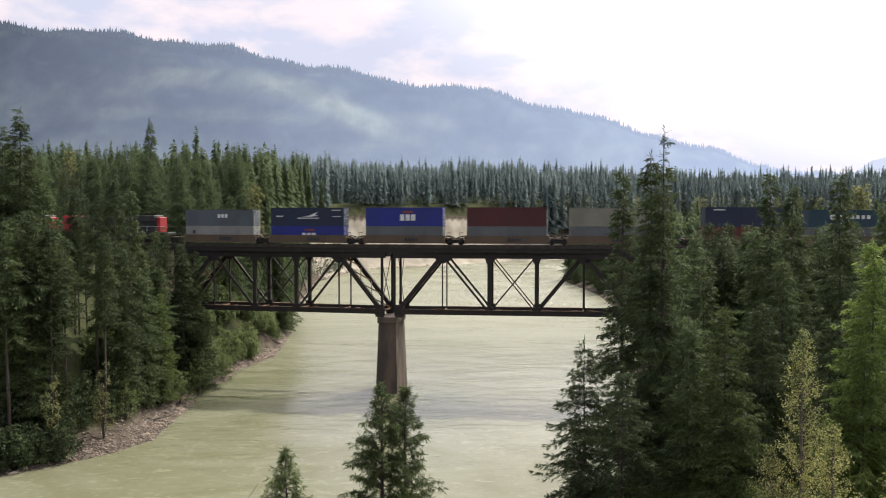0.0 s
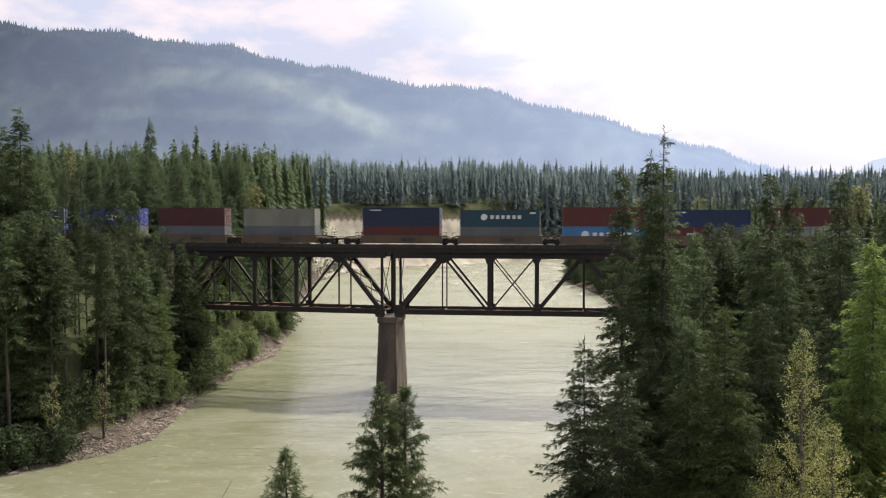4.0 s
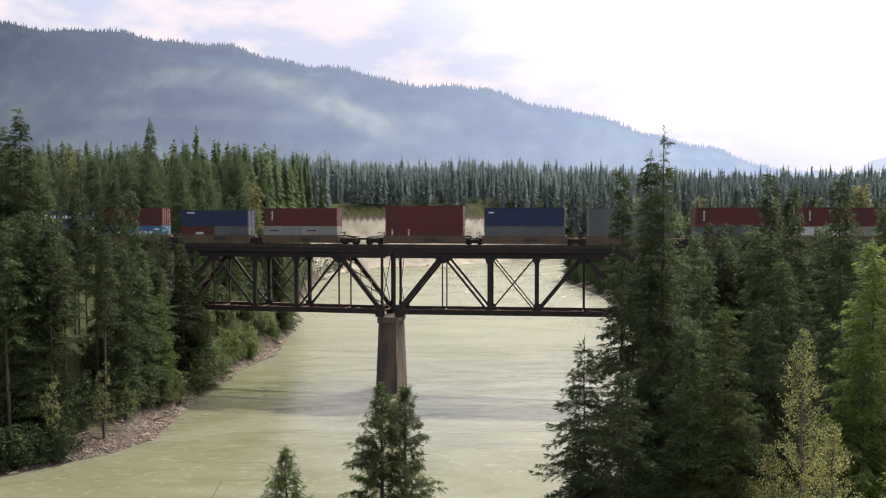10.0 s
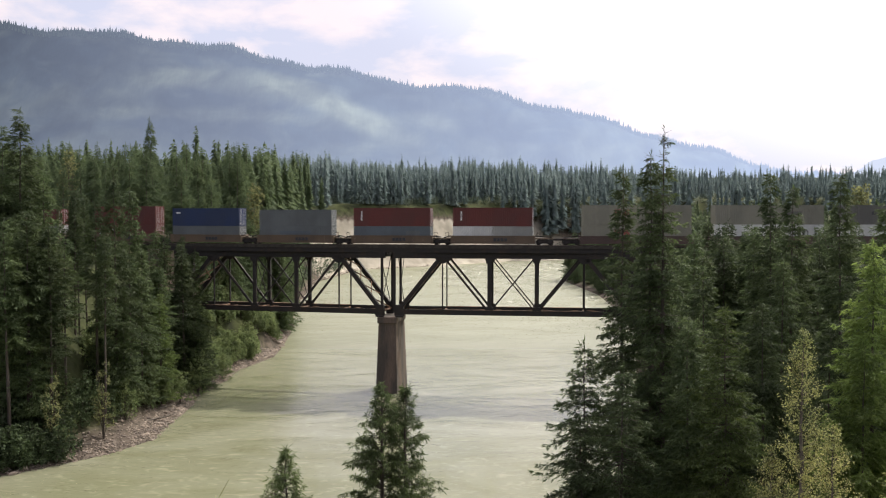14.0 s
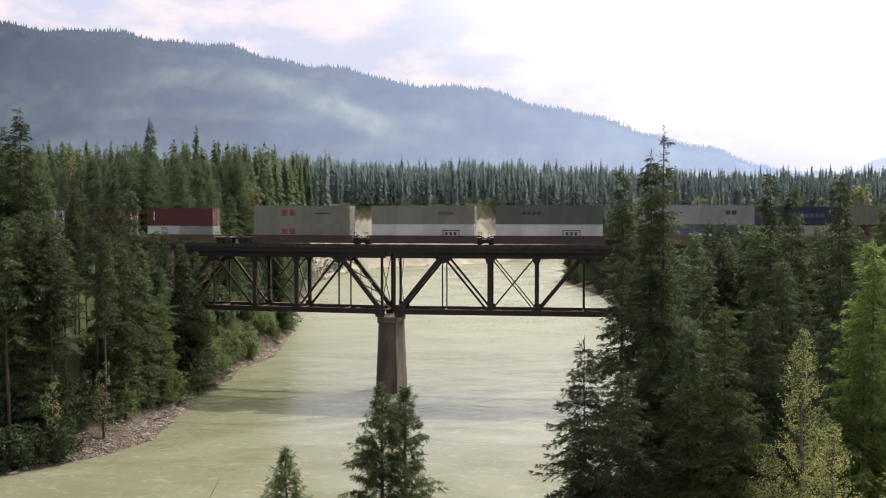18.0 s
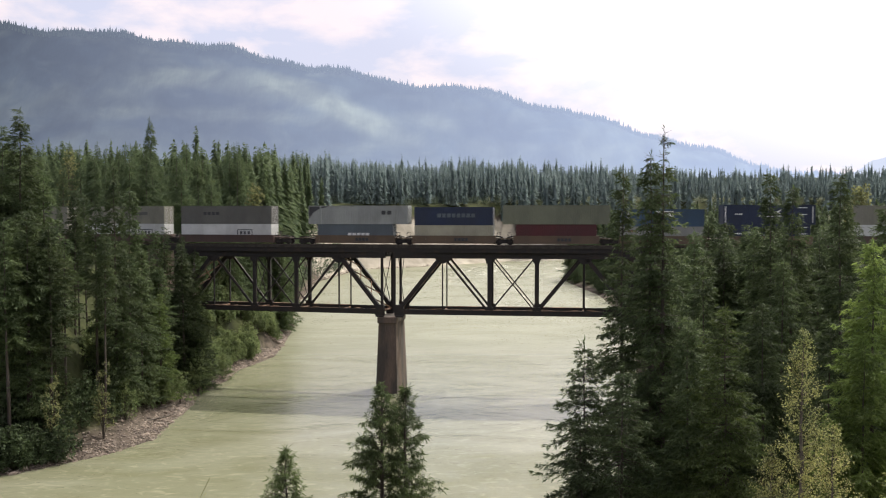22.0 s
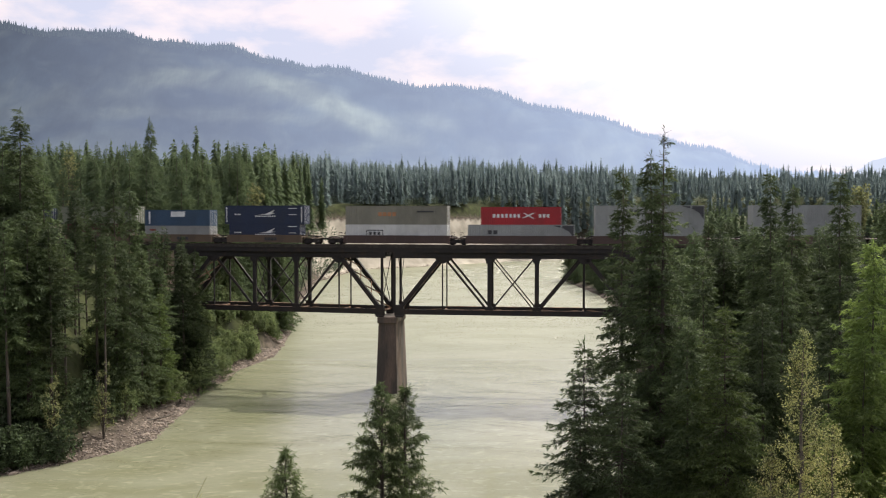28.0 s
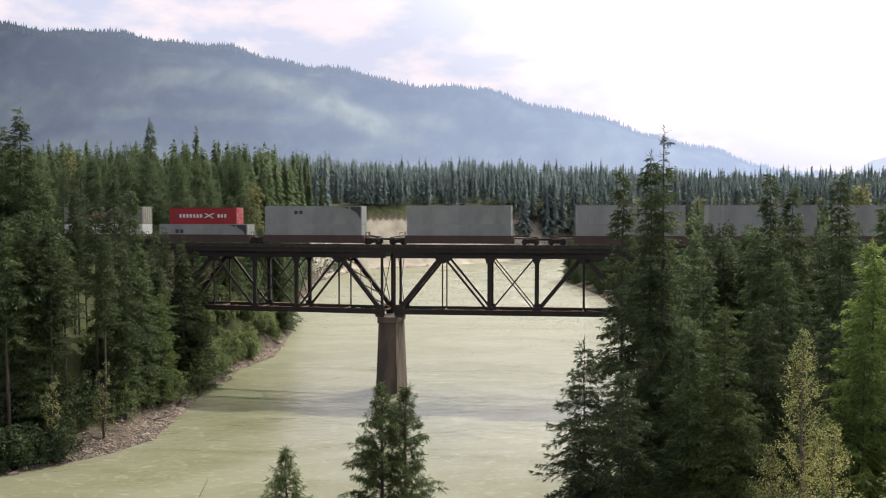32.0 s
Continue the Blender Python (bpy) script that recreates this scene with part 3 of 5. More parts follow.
# ---------------------------------------------------------------- trees
def leaf_mesh(name, P, D, Wd, material, needles=False):
    """Many slim leaves: P roots, D long axes, Wd half-width axes. needles: pointed slips, else diamonds."""
    n = len(P)
    c = 3 if needles else 4
    verts = np.empty((n, c, 3))
    if needles:
        verts[:, 0], verts[:, 1], verts[:, 2] = P + Wd + D * 0.1, P + D, P - Wd
    else:
        verts[:, 0], verts[:, 1], verts[:, 2], verts[:, 3] = P, P + D * 0.45 + Wd, P + D, P + D * 0.45 - Wd
    me = bpy.data.meshes.new(name)
    me.vertices.add(c * n)
    me.vertices.foreach_set("co", verts.reshape(-1))
    me.loops.add(c * n)
    me.polygons.add(n)
    me.loops.foreach_set("vertex_index", np.arange(c * n))
    me.polygons.foreach_set("loop_start", np.arange(0, c * n, c))
    me.update(calc_edges=True)
    me.materials.append(material)
    return me


def unit(a):
    return a / np.maximum(np.linalg.norm(a, axis=-1, keepdims=True), 1e-9)


def spruce_boughs(seed, H, R, slip=0.25, gap=0.42, per=6, clear=0.04, power=1.0, ragged=0.4, bare=0.0, droop=0.55, tip=0.2, wood=None):
    """Whorls of boughs that sag and turn up at the end, each with side twigs set with short needle tufts."""
    rnd = np.random.RandomState(seed)
    P, D, W = [], [], []
    lean = rnd.uniform(-0.012, 0.012, 2)
    z = H * clear
    while z < H * 0.985:
        rel = 1 - z / H
        prof = R * rel ** power * (1 - 0.35 * max(0, rel - 0.8) / 0.2) + tip
        favour = rnd.uniform(0, 2 * math.pi)
        for k in range(rnd.poisson(per - 1) + 1):
            if z > H * (1 - bare) and rnd.rand() < 0.8:
                continue
            az = rnd.uniform(0, 2 * math.pi)
            L = prof * rnd.uniform(1 - ragged * 1.3, 1 + ragged * 0.55) * (1 + 0.18 * math.cos(az - favour))
            if L < 0.12:
                continue
            z0 = z + rnd.uniform(-gap, gap) * 0.6
            c, q = math.cos(az), math.sin(az)
            tilt = 0.12 + 0.65 * (z / H) ** 3 + rnd.uniform(-0.1, 0.1)
            sag = droop * rnd.uniform(0.6, 1.2) * L

            def along(u):
                r = u * L
                return np.stack([c * r + lean[0] * z, q * r + lean[1] * z, z0 + r * tilt - sag * u ** 1.6 + 0.30 * sag * u ** 5], -1)

            if wood is not None and L > 0.6:
                a, b = along(np.array([0.0, 0.75]))
                wood.rod(tuple(a), tuple(b), 0.015 + 0.007 * L, 0.008, 3)
            n = max(2, int(L / (slip * 0.85)))
            u = np.clip((np.arange(n) + rnd.rand(n)) / n * 0.92 + 0.10, 0.12, 1.0)
            u = np.concatenate([u, u + 0.02, u[-2:]])
            side = np.where(np.arange(len(u)) % 2 == 0, 1.0, -1.0) * (rnd.rand(len(u)) > 0.12)
            tl = np.minimum((0.40 * L * (1.08 - u) + slip * 0.7) * rnd.uniform(0.6, 1.2, len(u)), 4.2 * slip)
            root = along(np.minimum(u, 1.0))
            d = np.stack([c * 0.75 - q * side * 0.8, q * 0.75 + c * side * 0.8, -0.30 + 0 * u], -1) + rnd.normal(0, 0.16, (len(u), 3))
            d = unit(d)
            m = max(2, int(np.ceil(tl.max() / (slip * 0.36))))
            f = (np.arange(m)[None] + rnd.rand(len(u), m)) / m
            keep = (rnd.rand(len(u), m) < (tl / tl.max())[:, None] + 0.25).reshape(-1)
            p = (root[:, None] + d[:, None] * (f * tl[:, None])[..., None]).reshape(-1, 3)[keep]
            p[:, 2] -= 0.10 * (f * tl[:, None]).reshape(-1)[keep]
            e = np.repeat(d, m, 0)[keep] + rnd.normal(0, 0.38, (len(p), 3)) + np.array([0, 0, -0.16])
            ln = min(slip, 0.13 + 0.45 * L) * rnd.uniform(0.65, 1.3, len(p))
            e = unit(e) * ln[:, None]
            P.append(p)
            D.append(e)
            W.append(unit(np.cross(e, rnd.normal(0, 1, (len(p), 3)) + np.array([0, 0, 0.8]))) * (ln * 0.115)[:, None])
        z += gap * (0.5 + 0.7 * rel) * rnd.uniform(0.7, 1.3)
    m = 14
    zz = np.linspace(H * 0.95, H, m)
    P.append(np.stack([lean[0] * zz, lean[1] * zz, zz], -1))
    d = rnd.normal(0, 0.10, (m, 3)) + np.array([0, 0, 0.25])
    D.append(d)
    W.append(unit(np.cross(d, rnd.normal(0, 1, (m, 3)))) * 0.035)
    return np.concatenate(P), np.concatenate(D), np.concatenate(W), lean


def trunk_shape(H, r, lean=(0, 0), seed=0, n=7):
    s = Shape()
    rnd = random.Random(seed)
    prev = Vector((0, 0, -0.8))
    for i in range(1, 8):
        f = i / 7
        p = Vector((lean[0] * H * f + rnd.uniform(-1, 1) * 0.05, lean[1] * H * f + rnd.uniform(-1, 1) * 0.05, H * f * 0.985))
        s.rod(prev, p, r * (1.15 - (i - 1) / 7 * 1.08), r * (1.15 - f * 1.08), n)
        prev = p
    return s


def conifer(name, seed, H, R, material, label, **kw):
    """A tree thing, built once at the origin: trunk and crown."""
    tree = base(name, label, "tree", group="river valley conifers")
    dead = kw.pop("dead", 0)
    wood = Shape() if kw.pop("boughs", False) else None
    P, D, W, lean = spruce_boughs(seed, H, R, wood=wood, **kw)
    part("trunk", trunk_shape(H, 0.006 * H + 0.03, lean, seed), BARK, tree, "brown scaly bark")
    part("crown", leaf_mesh("crown", P, D, W, material, True), None, tree)
    if wood is not None:
        tagged(part("branchwork", wood, BARK, tree), kind="stuff")
    if dead:
        rnd = random.Random(seed)
        s = Shape()
        for i in range(dead):
            z = rnd.uniform(0.80, 0.995) * H
            a, ln = rnd.uniform(0, 6.28), rnd.uniform(0.25, 1.0) * (0.3 + 2.4 * (1 - z / H))
            o = Vector((lean[0] * z, lean[1] * z, z))
            q = o + Vector((math.cos(a) * ln, math.sin(a) * ln, rnd.uniform(-0.15, 0.35) * ln))
            s.rod(o, q, 0.022, 0.006, 3)
            s.rod(o.lerp(q, 0.55), q + Vector((rnd.uniform(-0.3, 0.3), rnd.uniform(-0.3, 0.3), rnd.uniform(0, 0.3))), 0.012, 0.005, 3)
        part("dead_twigs", s, DEADWOOD, tree, "bare grey twigs")
    return tree


def leaf_cloud(seed, blobs, count, size, slim=0.42):
    """Leaves on the shells of several lobes: (x, y, z, rx, ry, rz) each."""
    rnd = np.random.RandomState(seed)
    P, D, W = [], [], []
    for (x, y, z, a, b, c) in blobs:
        n = int(count * a * max(c, 0.3))
        v = unit(rnd.normal(0, 1, (n, 3)))
        rr = rnd.uniform(0.45, 1.08, (n, 1)) ** 0.6
        p = v * rr * np.array([a, b, c]) + np.array([x, y, z])
        p += 0.18 * np.sin(p * 5.1 + seed)
        d = unit(v + rnd.normal(0, 0.7, (n, 3)) + np.array([0, 0, -0.1])) * (size * rnd.uniform(0.6, 1.3, (n, 1)))
        w = unit(np.cross(d, rnd.normal(0, 1, (n, 3)))) * (size * slim * rnd.uniform(0.7, 1.2, (n, 1)))
        P.append(p), D.append(d), W.append(w)
    return np.concatenate(P), np.concatenate(D), np.concatenate(W)


def broadleaf(name, seed, H, R, material, label, count=260, size=0.2, lobes=14, category="tree", low=0.2, group="river bank shrubs"):
    """A bush or small tree: stems that fork into lobes of leaves."""
    rnd = random.Random(seed)
    tree = base(name, label, category, group=group)
    blobs, s = [], Shape()
    for i in range(lobes):
        f = (i + 0.5) / lobes
        a, q = i * 2.4 + rnd.uniform(-0.4, 0.4), R * math.sqrt(rnd.random()) * (0.95 - 0.55 * f)
        z = H * (low + (0.9 - low) * f)
        c = Vector((math.cos(a) * q, math.sin(a) * q, z))
        rad = R * rnd.uniform(0.28, 0.45) * (1.1 - 0.4 * f)
        blobs.append((c.x, c.y, c.z, rad, rad, rad * rnd.uniform(0.9, 1.5)))
        o = Vector((c.x * 0.15, c.y * 0.15, z * 0.35))
        s.rod(Vector((c.x * 0.05, c.y * 0.05, -0.4)), o, 0.012 * H * 0.6, 0.008 * H * 0.6, 4)
        s.rod(o, c + Vector((0, 0, rad * 0.5)), 0.008 * H * 0.6, 0.01, 4)
    P, D, W = leaf_cloud(seed, blobs, count, size)
    part("woody_stem", s, BARK, tree)
    part("foliage", leaf_mesh("foliage", P, D, W, material), None, tree)
    return tree


STANDING = set()


def planted(tree, m):
    """The tree itself the first time, a copy after that."""
    if tree.name in STANDING:
        tree = copy_thing(tree, m)
    else:
        STANDING.add(tree.name)
        tree.matrix_basis = m
    return tree


def place(tree, x, y, turn, size=1.0, sink=0.15, first=None, stretch=1.0):
    """A copy of a tree on the ground, turned and scaled."""
    ob = planted(tree, pose(x, y, ground_at(x, y) - sink, 0, 0, turn))
    ob.scale = (size, size, size * stretch)
    return ob


def scatter_ok(x, y):
    td, ts = track_distance(np.array([x]), np.array([y]))
    return td[0] > 7.0


SPRUCE_LABEL = "dark green spruce with drooping boughs in the valley forest"
KINDS = []


def build_forest_kinds():
    for i, (H, R, m) in enumerate(((24, 3.9, SPRUCE), (26, 3.5, SPRUCE), (22, 3.7, SPRUCE_GREEN), (25, 3.0, SPRUCE), (20, 3.3, SPRUCE_GREEN), (27, 3.8, SPRUCE))):
        KINDS.append(conifer("spruce_tree", 20 + i, H, R, m, SPRUCE_LABEL, slip=0.44, gap=0.55, per=6, clear=0.04 + 0.03 * (i % 3), ragged=0.34, power=0.9))
    for i, (H, R) in enumerate(((24, 5.0), (26, 4.6), (22, 5.2))):
        KINDS.append(conifer("spruce_tree", 40 + i, H, R, VALLEY, SPRUCE_LABEL, slip=0.56, gap=0.60, per=6, clear=0.04, ragged=0.30, power=0.95, tip=0.0))
    # bank spruces with bare lower trunks
    for i, (H, R, c) in enumerate(((25, 3.4, 0.38), (26, 3.1, 0.54), (24, 3.0, 0.48))):
        KINDS.append(conifer("spruce_tree", 60 + i, H, R, SPRUCE, "spruce with a bare lower trunk on the river bank", slip=0.44, gap=0.55, per=6, clear=c, ragged=0.42, power=0.62, tip=0.15))


build_forest_kinds()
KIND_H = (24, 26, 22, 25, 20, 27, 24, 26, 22, 25, 26, 24)


def tree_to(kind, x, y, top, turn, fat=1.0):
    """A forest tree at x, y whose tip reaches the height top."""
    g = ground_at(x, y)
    size = max(4.0, top - g) / KIND_H[kind]
    ob = planted(KINDS[kind], pose(x, y, g - 0.2, 0, 0, turn))
    ob.scale = (size * fat, size * fat, size)
    return ob


# spruces on the far bank by the bridge: kind, x, y, tip height, fullness
LEFT_BANK = [(11, -54.3, 112, 38.5, 1.3), (5, -50.6, 108, 40.4, 1.25), (11, -52.5, 116, 36.0, 1.2), (11, -48.7, 110, 33.0, 1.2), (9, -44.8, 103, 26.5, 1.1),
             (11, -46.6, 101.5, 28.0, 1.2), (9, -48.6, 100.5, 25.0, 1.2), (10, -49.0, 120, 30.9, 1.0), (10, -49.0, 124, 30.6, 0.9), (10, -43.4, 113, 29.5, 1.1),
             (5, -41.6, 115, 34.0, 0.95), (9, -41.4, 119, 31.2, 0.95), (10, -41.0, 109, 25.5, 1.0), (0, -40.6, 121, 23.5, 1.15)]
LEFT_FILL = [(3, -41.5, 128, 22.7, 1.3), (9, -40.5, 128, 20.3, 1.4), (1, -39.6, 138, 23.4, 1.3), (0, -38.9, 141, 17.9, 1.4), (4, -39.1, 125, 16.7, 1.2), (0, -39.5, 143, 22.2, 1.2), (3, -41.2, 143, 24.5, 1.2), (5, -43.0, 139, 26.0, 1.1), (0, -44.6, 141, 25.5, 1.2),
             (10, -44.3, 105.5, 25.2, 1.1), (11, -46.8, 103, 23.7, 1.3), (3, -45.2, 105, 16.4, 1.2), (5, -40.7, 115, 18.0, 1.1), (11, -51.9, 106, 32.8, 1.2)]


def build_left_bank():
    rnd = random.Random(8)
    for k, x, y, top, fat in LEFT_BANK + LEFT_FILL:
        tree_to(k, x, y, top, rnd.uniform(0, 360), fat)
    for i in range(48):
        y = rnd.uniform(98, 142)
        x = -44 - rnd.uniform(2, 14 + (y - 98) * 0.3)
        if scatter_ok(x, y) and not (-0.395 < x / y < -0.365 or (math.hypot(x + 46, y - 131) < 6)):
            tree_to(rnd.choice((0, 9, 10, 11)), x, y, rnd.uniform(19, 31), rnd.uniform(0, 360), rnd.uniform(1.0, 1.3))
    # behind the line
    for i in range(170):
        y = 164 + 95 * rnd.random()
        x = -y * 0.49 + rnd.uniform(-8, 1) + rnd.random() * (y * 0.49 - 40 - (y - 165) * 0.10)
        if scatter_ok(x, y) and river_distance(np.array([x]), np.array([y]))[0] > 4:
            lim = 27.2 + (384 - rnd.uniform(248, 345)) / 1600 * y
            if y < 212 and (abs(x / y + 0.208) < 0.016 or abs(x / y + 0.411) < 0.008):
                continue
            tree_to(6 + rnd.randrange(3), x, y, lim, rnd.uniform(0, 360), rnd.uniform(0.9, 1.2))
    # broad dark slope below the line on the camera's side
    for i in range(66):
        y = rnd.uniform(74, 128)
        x = y * rnd.uniform(0.19, 0.50)
        if scatter_ok(x, y) and river_distance(np.array([x]), np.array([y]))[0] > 2:
            lim = 27.2 - (rnd.uniform(386, 452) - 384) / 1600 * y
            tree_to(rnd.choice((0, 1, 3, 5)), x, y, lim, rnd.uniform(0, 360), rnd.uniform(1.0, 1.4))
    tree_to(6, -66.1, 205, 50.1, 20, 0.8)
    # shaded wood under and behind the first span
    for i in range(28):
        y = rnd.uniform(157, 200)
        x = -37.5 - (y - 157) * 0.02 - rnd.uniform(1.5, 20)
        if scatter_ok(x, y):
            tree_to(rnd.choice((0, 1, 3, 5)), x, y, rnd.uniform(20, 27), rnd.uniform(0, 360), 1.3)
    for i in range(30):
        y = rnd.uniform(196, 268)
        x = float(np.interp(y, BANK[9:15, 1], BANK[9:15, 0])) - 1.5 - 11 * rnd.random()
        tree_to(rnd.choice((0, 1, 3, 5)), x, y, rnd.uniform(18, 26), rnd.uniform(0, 360), 1.3)
    # right bank upstream
    for i in range(34):
        y = rnd.uniform(308, 440)
        x = float(np.interp(y, (250, 315, 385, 425, 470), (50, 54, 51, 75, 170))) + 1 + 26 * rnd.random() ** 1.6
        tree_to(6 + rnd.randrange(3), x, y, ground_at(x, y) + rnd.uniform(13, 22), rnd.uniform(0, 360), 1.5)


build_left_bank()


def woods(name, label, x, y, h, material, rnd, count, girth=0.15):
    """Many conifers in one mesh: a narrow core round each stem and many slim boughs that hang outwards from it."""
    g = land(x, y)
    n = len(x)
    wide = h * girth * rnd.uniform(0.8, 1.25, n)
    bulge = rnd.uniform(0.44, 0.64, (n, 1))
    f = 1 - 0.92 * rnd.rand(n, count) ** 0.85
    reach = (1 - f) ** bulge * wide[:, None] * rnd.uniform(0.55, 1.2, (n, count)) + 0.12
    a = rnd.rand(n, count) * 2 * math.pi
    c, q = np.cos(a), np.sin(a)
    P = np.stack([x[:, None] + 0.25 * reach * c, y[:, None] + 0.25 * reach * q, g[:, None] + f * h[:, None]], -1).reshape(-1, 3)
    D = np.stack([0.75 * reach * c, 0.75 * reach * q, -(0.34 * reach + 0.2)], -1).reshape(-1, 3)
    W = (np.stack([-q, c, 0 * a], -1) * (0.24 * reach + 0.08)[..., None]).reshape(-1, 3)
    W = W + rnd.normal(0, 0.05, W.shape)
    tuft = np.stack([P + W + D * 0.1, P + D, P - W], 1).reshape(-1, 3)
    # the core: four ragged skirts of five sides
    k, sides = 4, 5
    f = np.repeat(np.array([[0.12, 0.36, 0.58, 0.78]]), n, 0)
    r = ((1 - f) ** bulge * wide[:, None] * 0.42)[..., None] * rnd.uniform(0.7, 1.2, (n, k, sides))
    a = (np.arange(sides)[None, None] + rnd.rand(n, k, 1)) * 2 * math.pi / sides
    rim = np.stack([x[:, None, None] + r * np.cos(a), y[:, None, None] + r * np.sin(a), (g[:, None] + (f - 0.08) * h[:, None])[..., None] + 0 * r], -1)
    tip = np.stack([x[:, None] + 0 * f, y[:, None] + 0 * f, g[:, None] + np.minimum(f + 0.30, 0.93 - 0.002 * np.arange(k)[::-1]) * h[:, None]], -1)
    core = np.concatenate([tip[:, :, None], rim], 2).reshape(-1, 3)
    o, q = (np.arange(n * k) * (sides + 1))[:, None] + len(tuft), np.arange(sides)[None]
    skirts = np.stack([o + 0 * q, o + 1 + q, o + 1 + (q + 1) % sides], -1).reshape(-1, 3)
    faces = np.concatenate([np.arange(len(tuft)).reshape(-1, 3), skirts])
    verts = np.concatenate([tuft, core])
    me = bpy.data.meshes.new(name)
    me.vertices.add(len(verts))
    me.vertices.foreach_set("co", verts.reshape(-1))
    me.loops.add(faces.size)
    me.polygons.add(len(faces))
    me.loops.foreach_set("vertex_index", faces.reshape(-1))
    me.polygons.foreach_set("loop_start", np.arange(0, faces.size, 3))
    me.update(calc_edges=True)
    me.materials.append(material)
    tagged(new(name, me), label, "forest", kind="stuff")


def build_far_woods():
    """Distant conifers on the bluff, and the denser wood behind the left bank, joined."""
    rnd = np.random.RandomState(12)
    n = 5400
    y = 425 + 560 * rnd.rand(n) ** 1.1
    x = (rnd.rand(n) * 1.12 - 0.56) * y
    keep = (river_distance(x, y) > np.where(x / y > 0.06, 12, 21)) & (x / y > -0.2)
    x, y = x[keep], y[keep]
    top = 384 - rnd.normal(292, 7, len(x)) + 7 * np.sin(x / 9 + y / 31) + 16 * (1 - smooth(x / y, -0.17, -0.03)) + 5 * np.sin(x / 60) - 13 * smooth(x / y, 0.02, 0.18)
    h = np.clip((27.2 + top / 1600 * y - land(x, y)) * rnd.uniform(0.84, 1.0, len(x)), 12, 46)
    h[(rnd.rand(len(x)) < 0.05) & (x / y < 0.03)] *= 1.14
    woods("far_woods", "distant dense conifer forest, blue haze put into its needle colour", x, y, h, HAZED_NEEDLES, rnd, 165, 0.15)
    n = 700
    y = 255 + 210 * rnd.rand(n)
    x = -y * 0.52 + rnd.rand(n) * (y * 0.52 - 40)
    keep = (river_distance(x, y) > 5) & (track_distance(x, y)[0] > 8) & ((x / y < -0.165 + 0.035 * rnd.normal(0, 1, n)) | (y < 330))
    x, y = x[keep], y[keep]
    h = np.clip(27.2 + (384 - rnd.normal(285, 17, len(x))) / 1600 * y - land(x, y), 10, 44)
    n = 420
    ry = 150 + 300 * rnd.rand(n)
    rx = ry * (0.17 + 0.40 * rnd.rand(n))
    keep = (river_distance(rx, ry) > 4) & (track_distance(rx, ry)[0] > 8)
    rx, ry = rx[keep], ry[keep]
    rh = np.clip(27.2 + (384 - rnd.normal(374, 8, len(rx))) / 1600 * ry - land(rx, ry), 7, 40)
    woods("valley_woods", "dense dark spruce wood on the right bank", rx, ry, rh, VALLEY, rnd, 300, 0.145)
    woods("valley_woods", "dense dark spruce wood behind the railway", x, y, h, VALLEY, rnd, 420, 0.14)
    # pale young growth at the forest's edge
    n = 5200
    y = 400 + 330 * rnd.rand(n) ** 1.3
    x = (rnd.rand(n) * 0.75 - 0.20) * y
    keep = (river_distance(x, y) > np.where(x / y > 0.07, 7, 24)) & (river_distance(x, y) < 42)
    x, y = x[keep], y[keep]
    # and along the far left bank
    by = rnd.uniform(285, 470, 260)
    bx = np.interp(by, BANK[14:17, 1], BANK[14:17, 0]) - rnd.uniform(3, 20, 260)
    x, y = np.concatenate([x, bx]), np.concatenate([y, by])
    g = land(x, y)
    P, D, W = leaf_cloud(5, [(a, b, c + 1.6, 1.7, 1.7, rnd.uniform(1.4, 3.4)) for a, b, c in zip(x, y, g)], 26.0, 0.55)
    me = leaf_mesh("far_bushes", P, D, W, FAR_LEAVES)
    tagged(new("far_bushes", me), "pale green young broadleaf growth before distant forest", "bushes", kind="stuff")


build_far_woods()


# near spruces on the camera's side: seed, x, y, tip height, spread, needles, bare twigs
NEAR_A = [(101, 12.2, 50, 32.3, 4.6, SPRUCE, 60), (102, 10.5, 53, 30.3, 3.4, SPRUCE, 16), (103, 11.7, 51, 31.0, 3.4, SPRUCE, 26), (104, 14.2, 45, 23.0, 3.2, SPRUCE_GREEN, 0),
          (105, 7.5, 47, 20.9, 3.6, SPRUCE, 0), (106, 7.0, 45, 17.2, 2.8, SPRUCE, 0), (107, 23.4, 64, 30.5, 4.0, SPRUCE, 8), (108, 24.0, 62, 29.6, 4.4, SPRUCE, 8)]
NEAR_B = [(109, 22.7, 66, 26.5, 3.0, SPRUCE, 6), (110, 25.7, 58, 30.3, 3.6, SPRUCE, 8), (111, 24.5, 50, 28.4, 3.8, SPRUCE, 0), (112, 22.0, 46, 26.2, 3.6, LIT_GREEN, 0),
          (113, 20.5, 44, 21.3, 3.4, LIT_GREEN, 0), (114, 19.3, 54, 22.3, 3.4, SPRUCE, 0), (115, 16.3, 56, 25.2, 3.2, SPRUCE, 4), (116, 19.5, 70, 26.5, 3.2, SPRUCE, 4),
          (117, 12.8, 47, 22.0, 3.4, SPRUCE, 0), (118, 8.7, 44, 20.2, 3.0, SPRUCE, 0), (119, 21.4, 50, 21.7, 3.0, SPRUCE, 0), (120, 21.8, 58, 24.8, 3.2, SPRUCE, 0)]


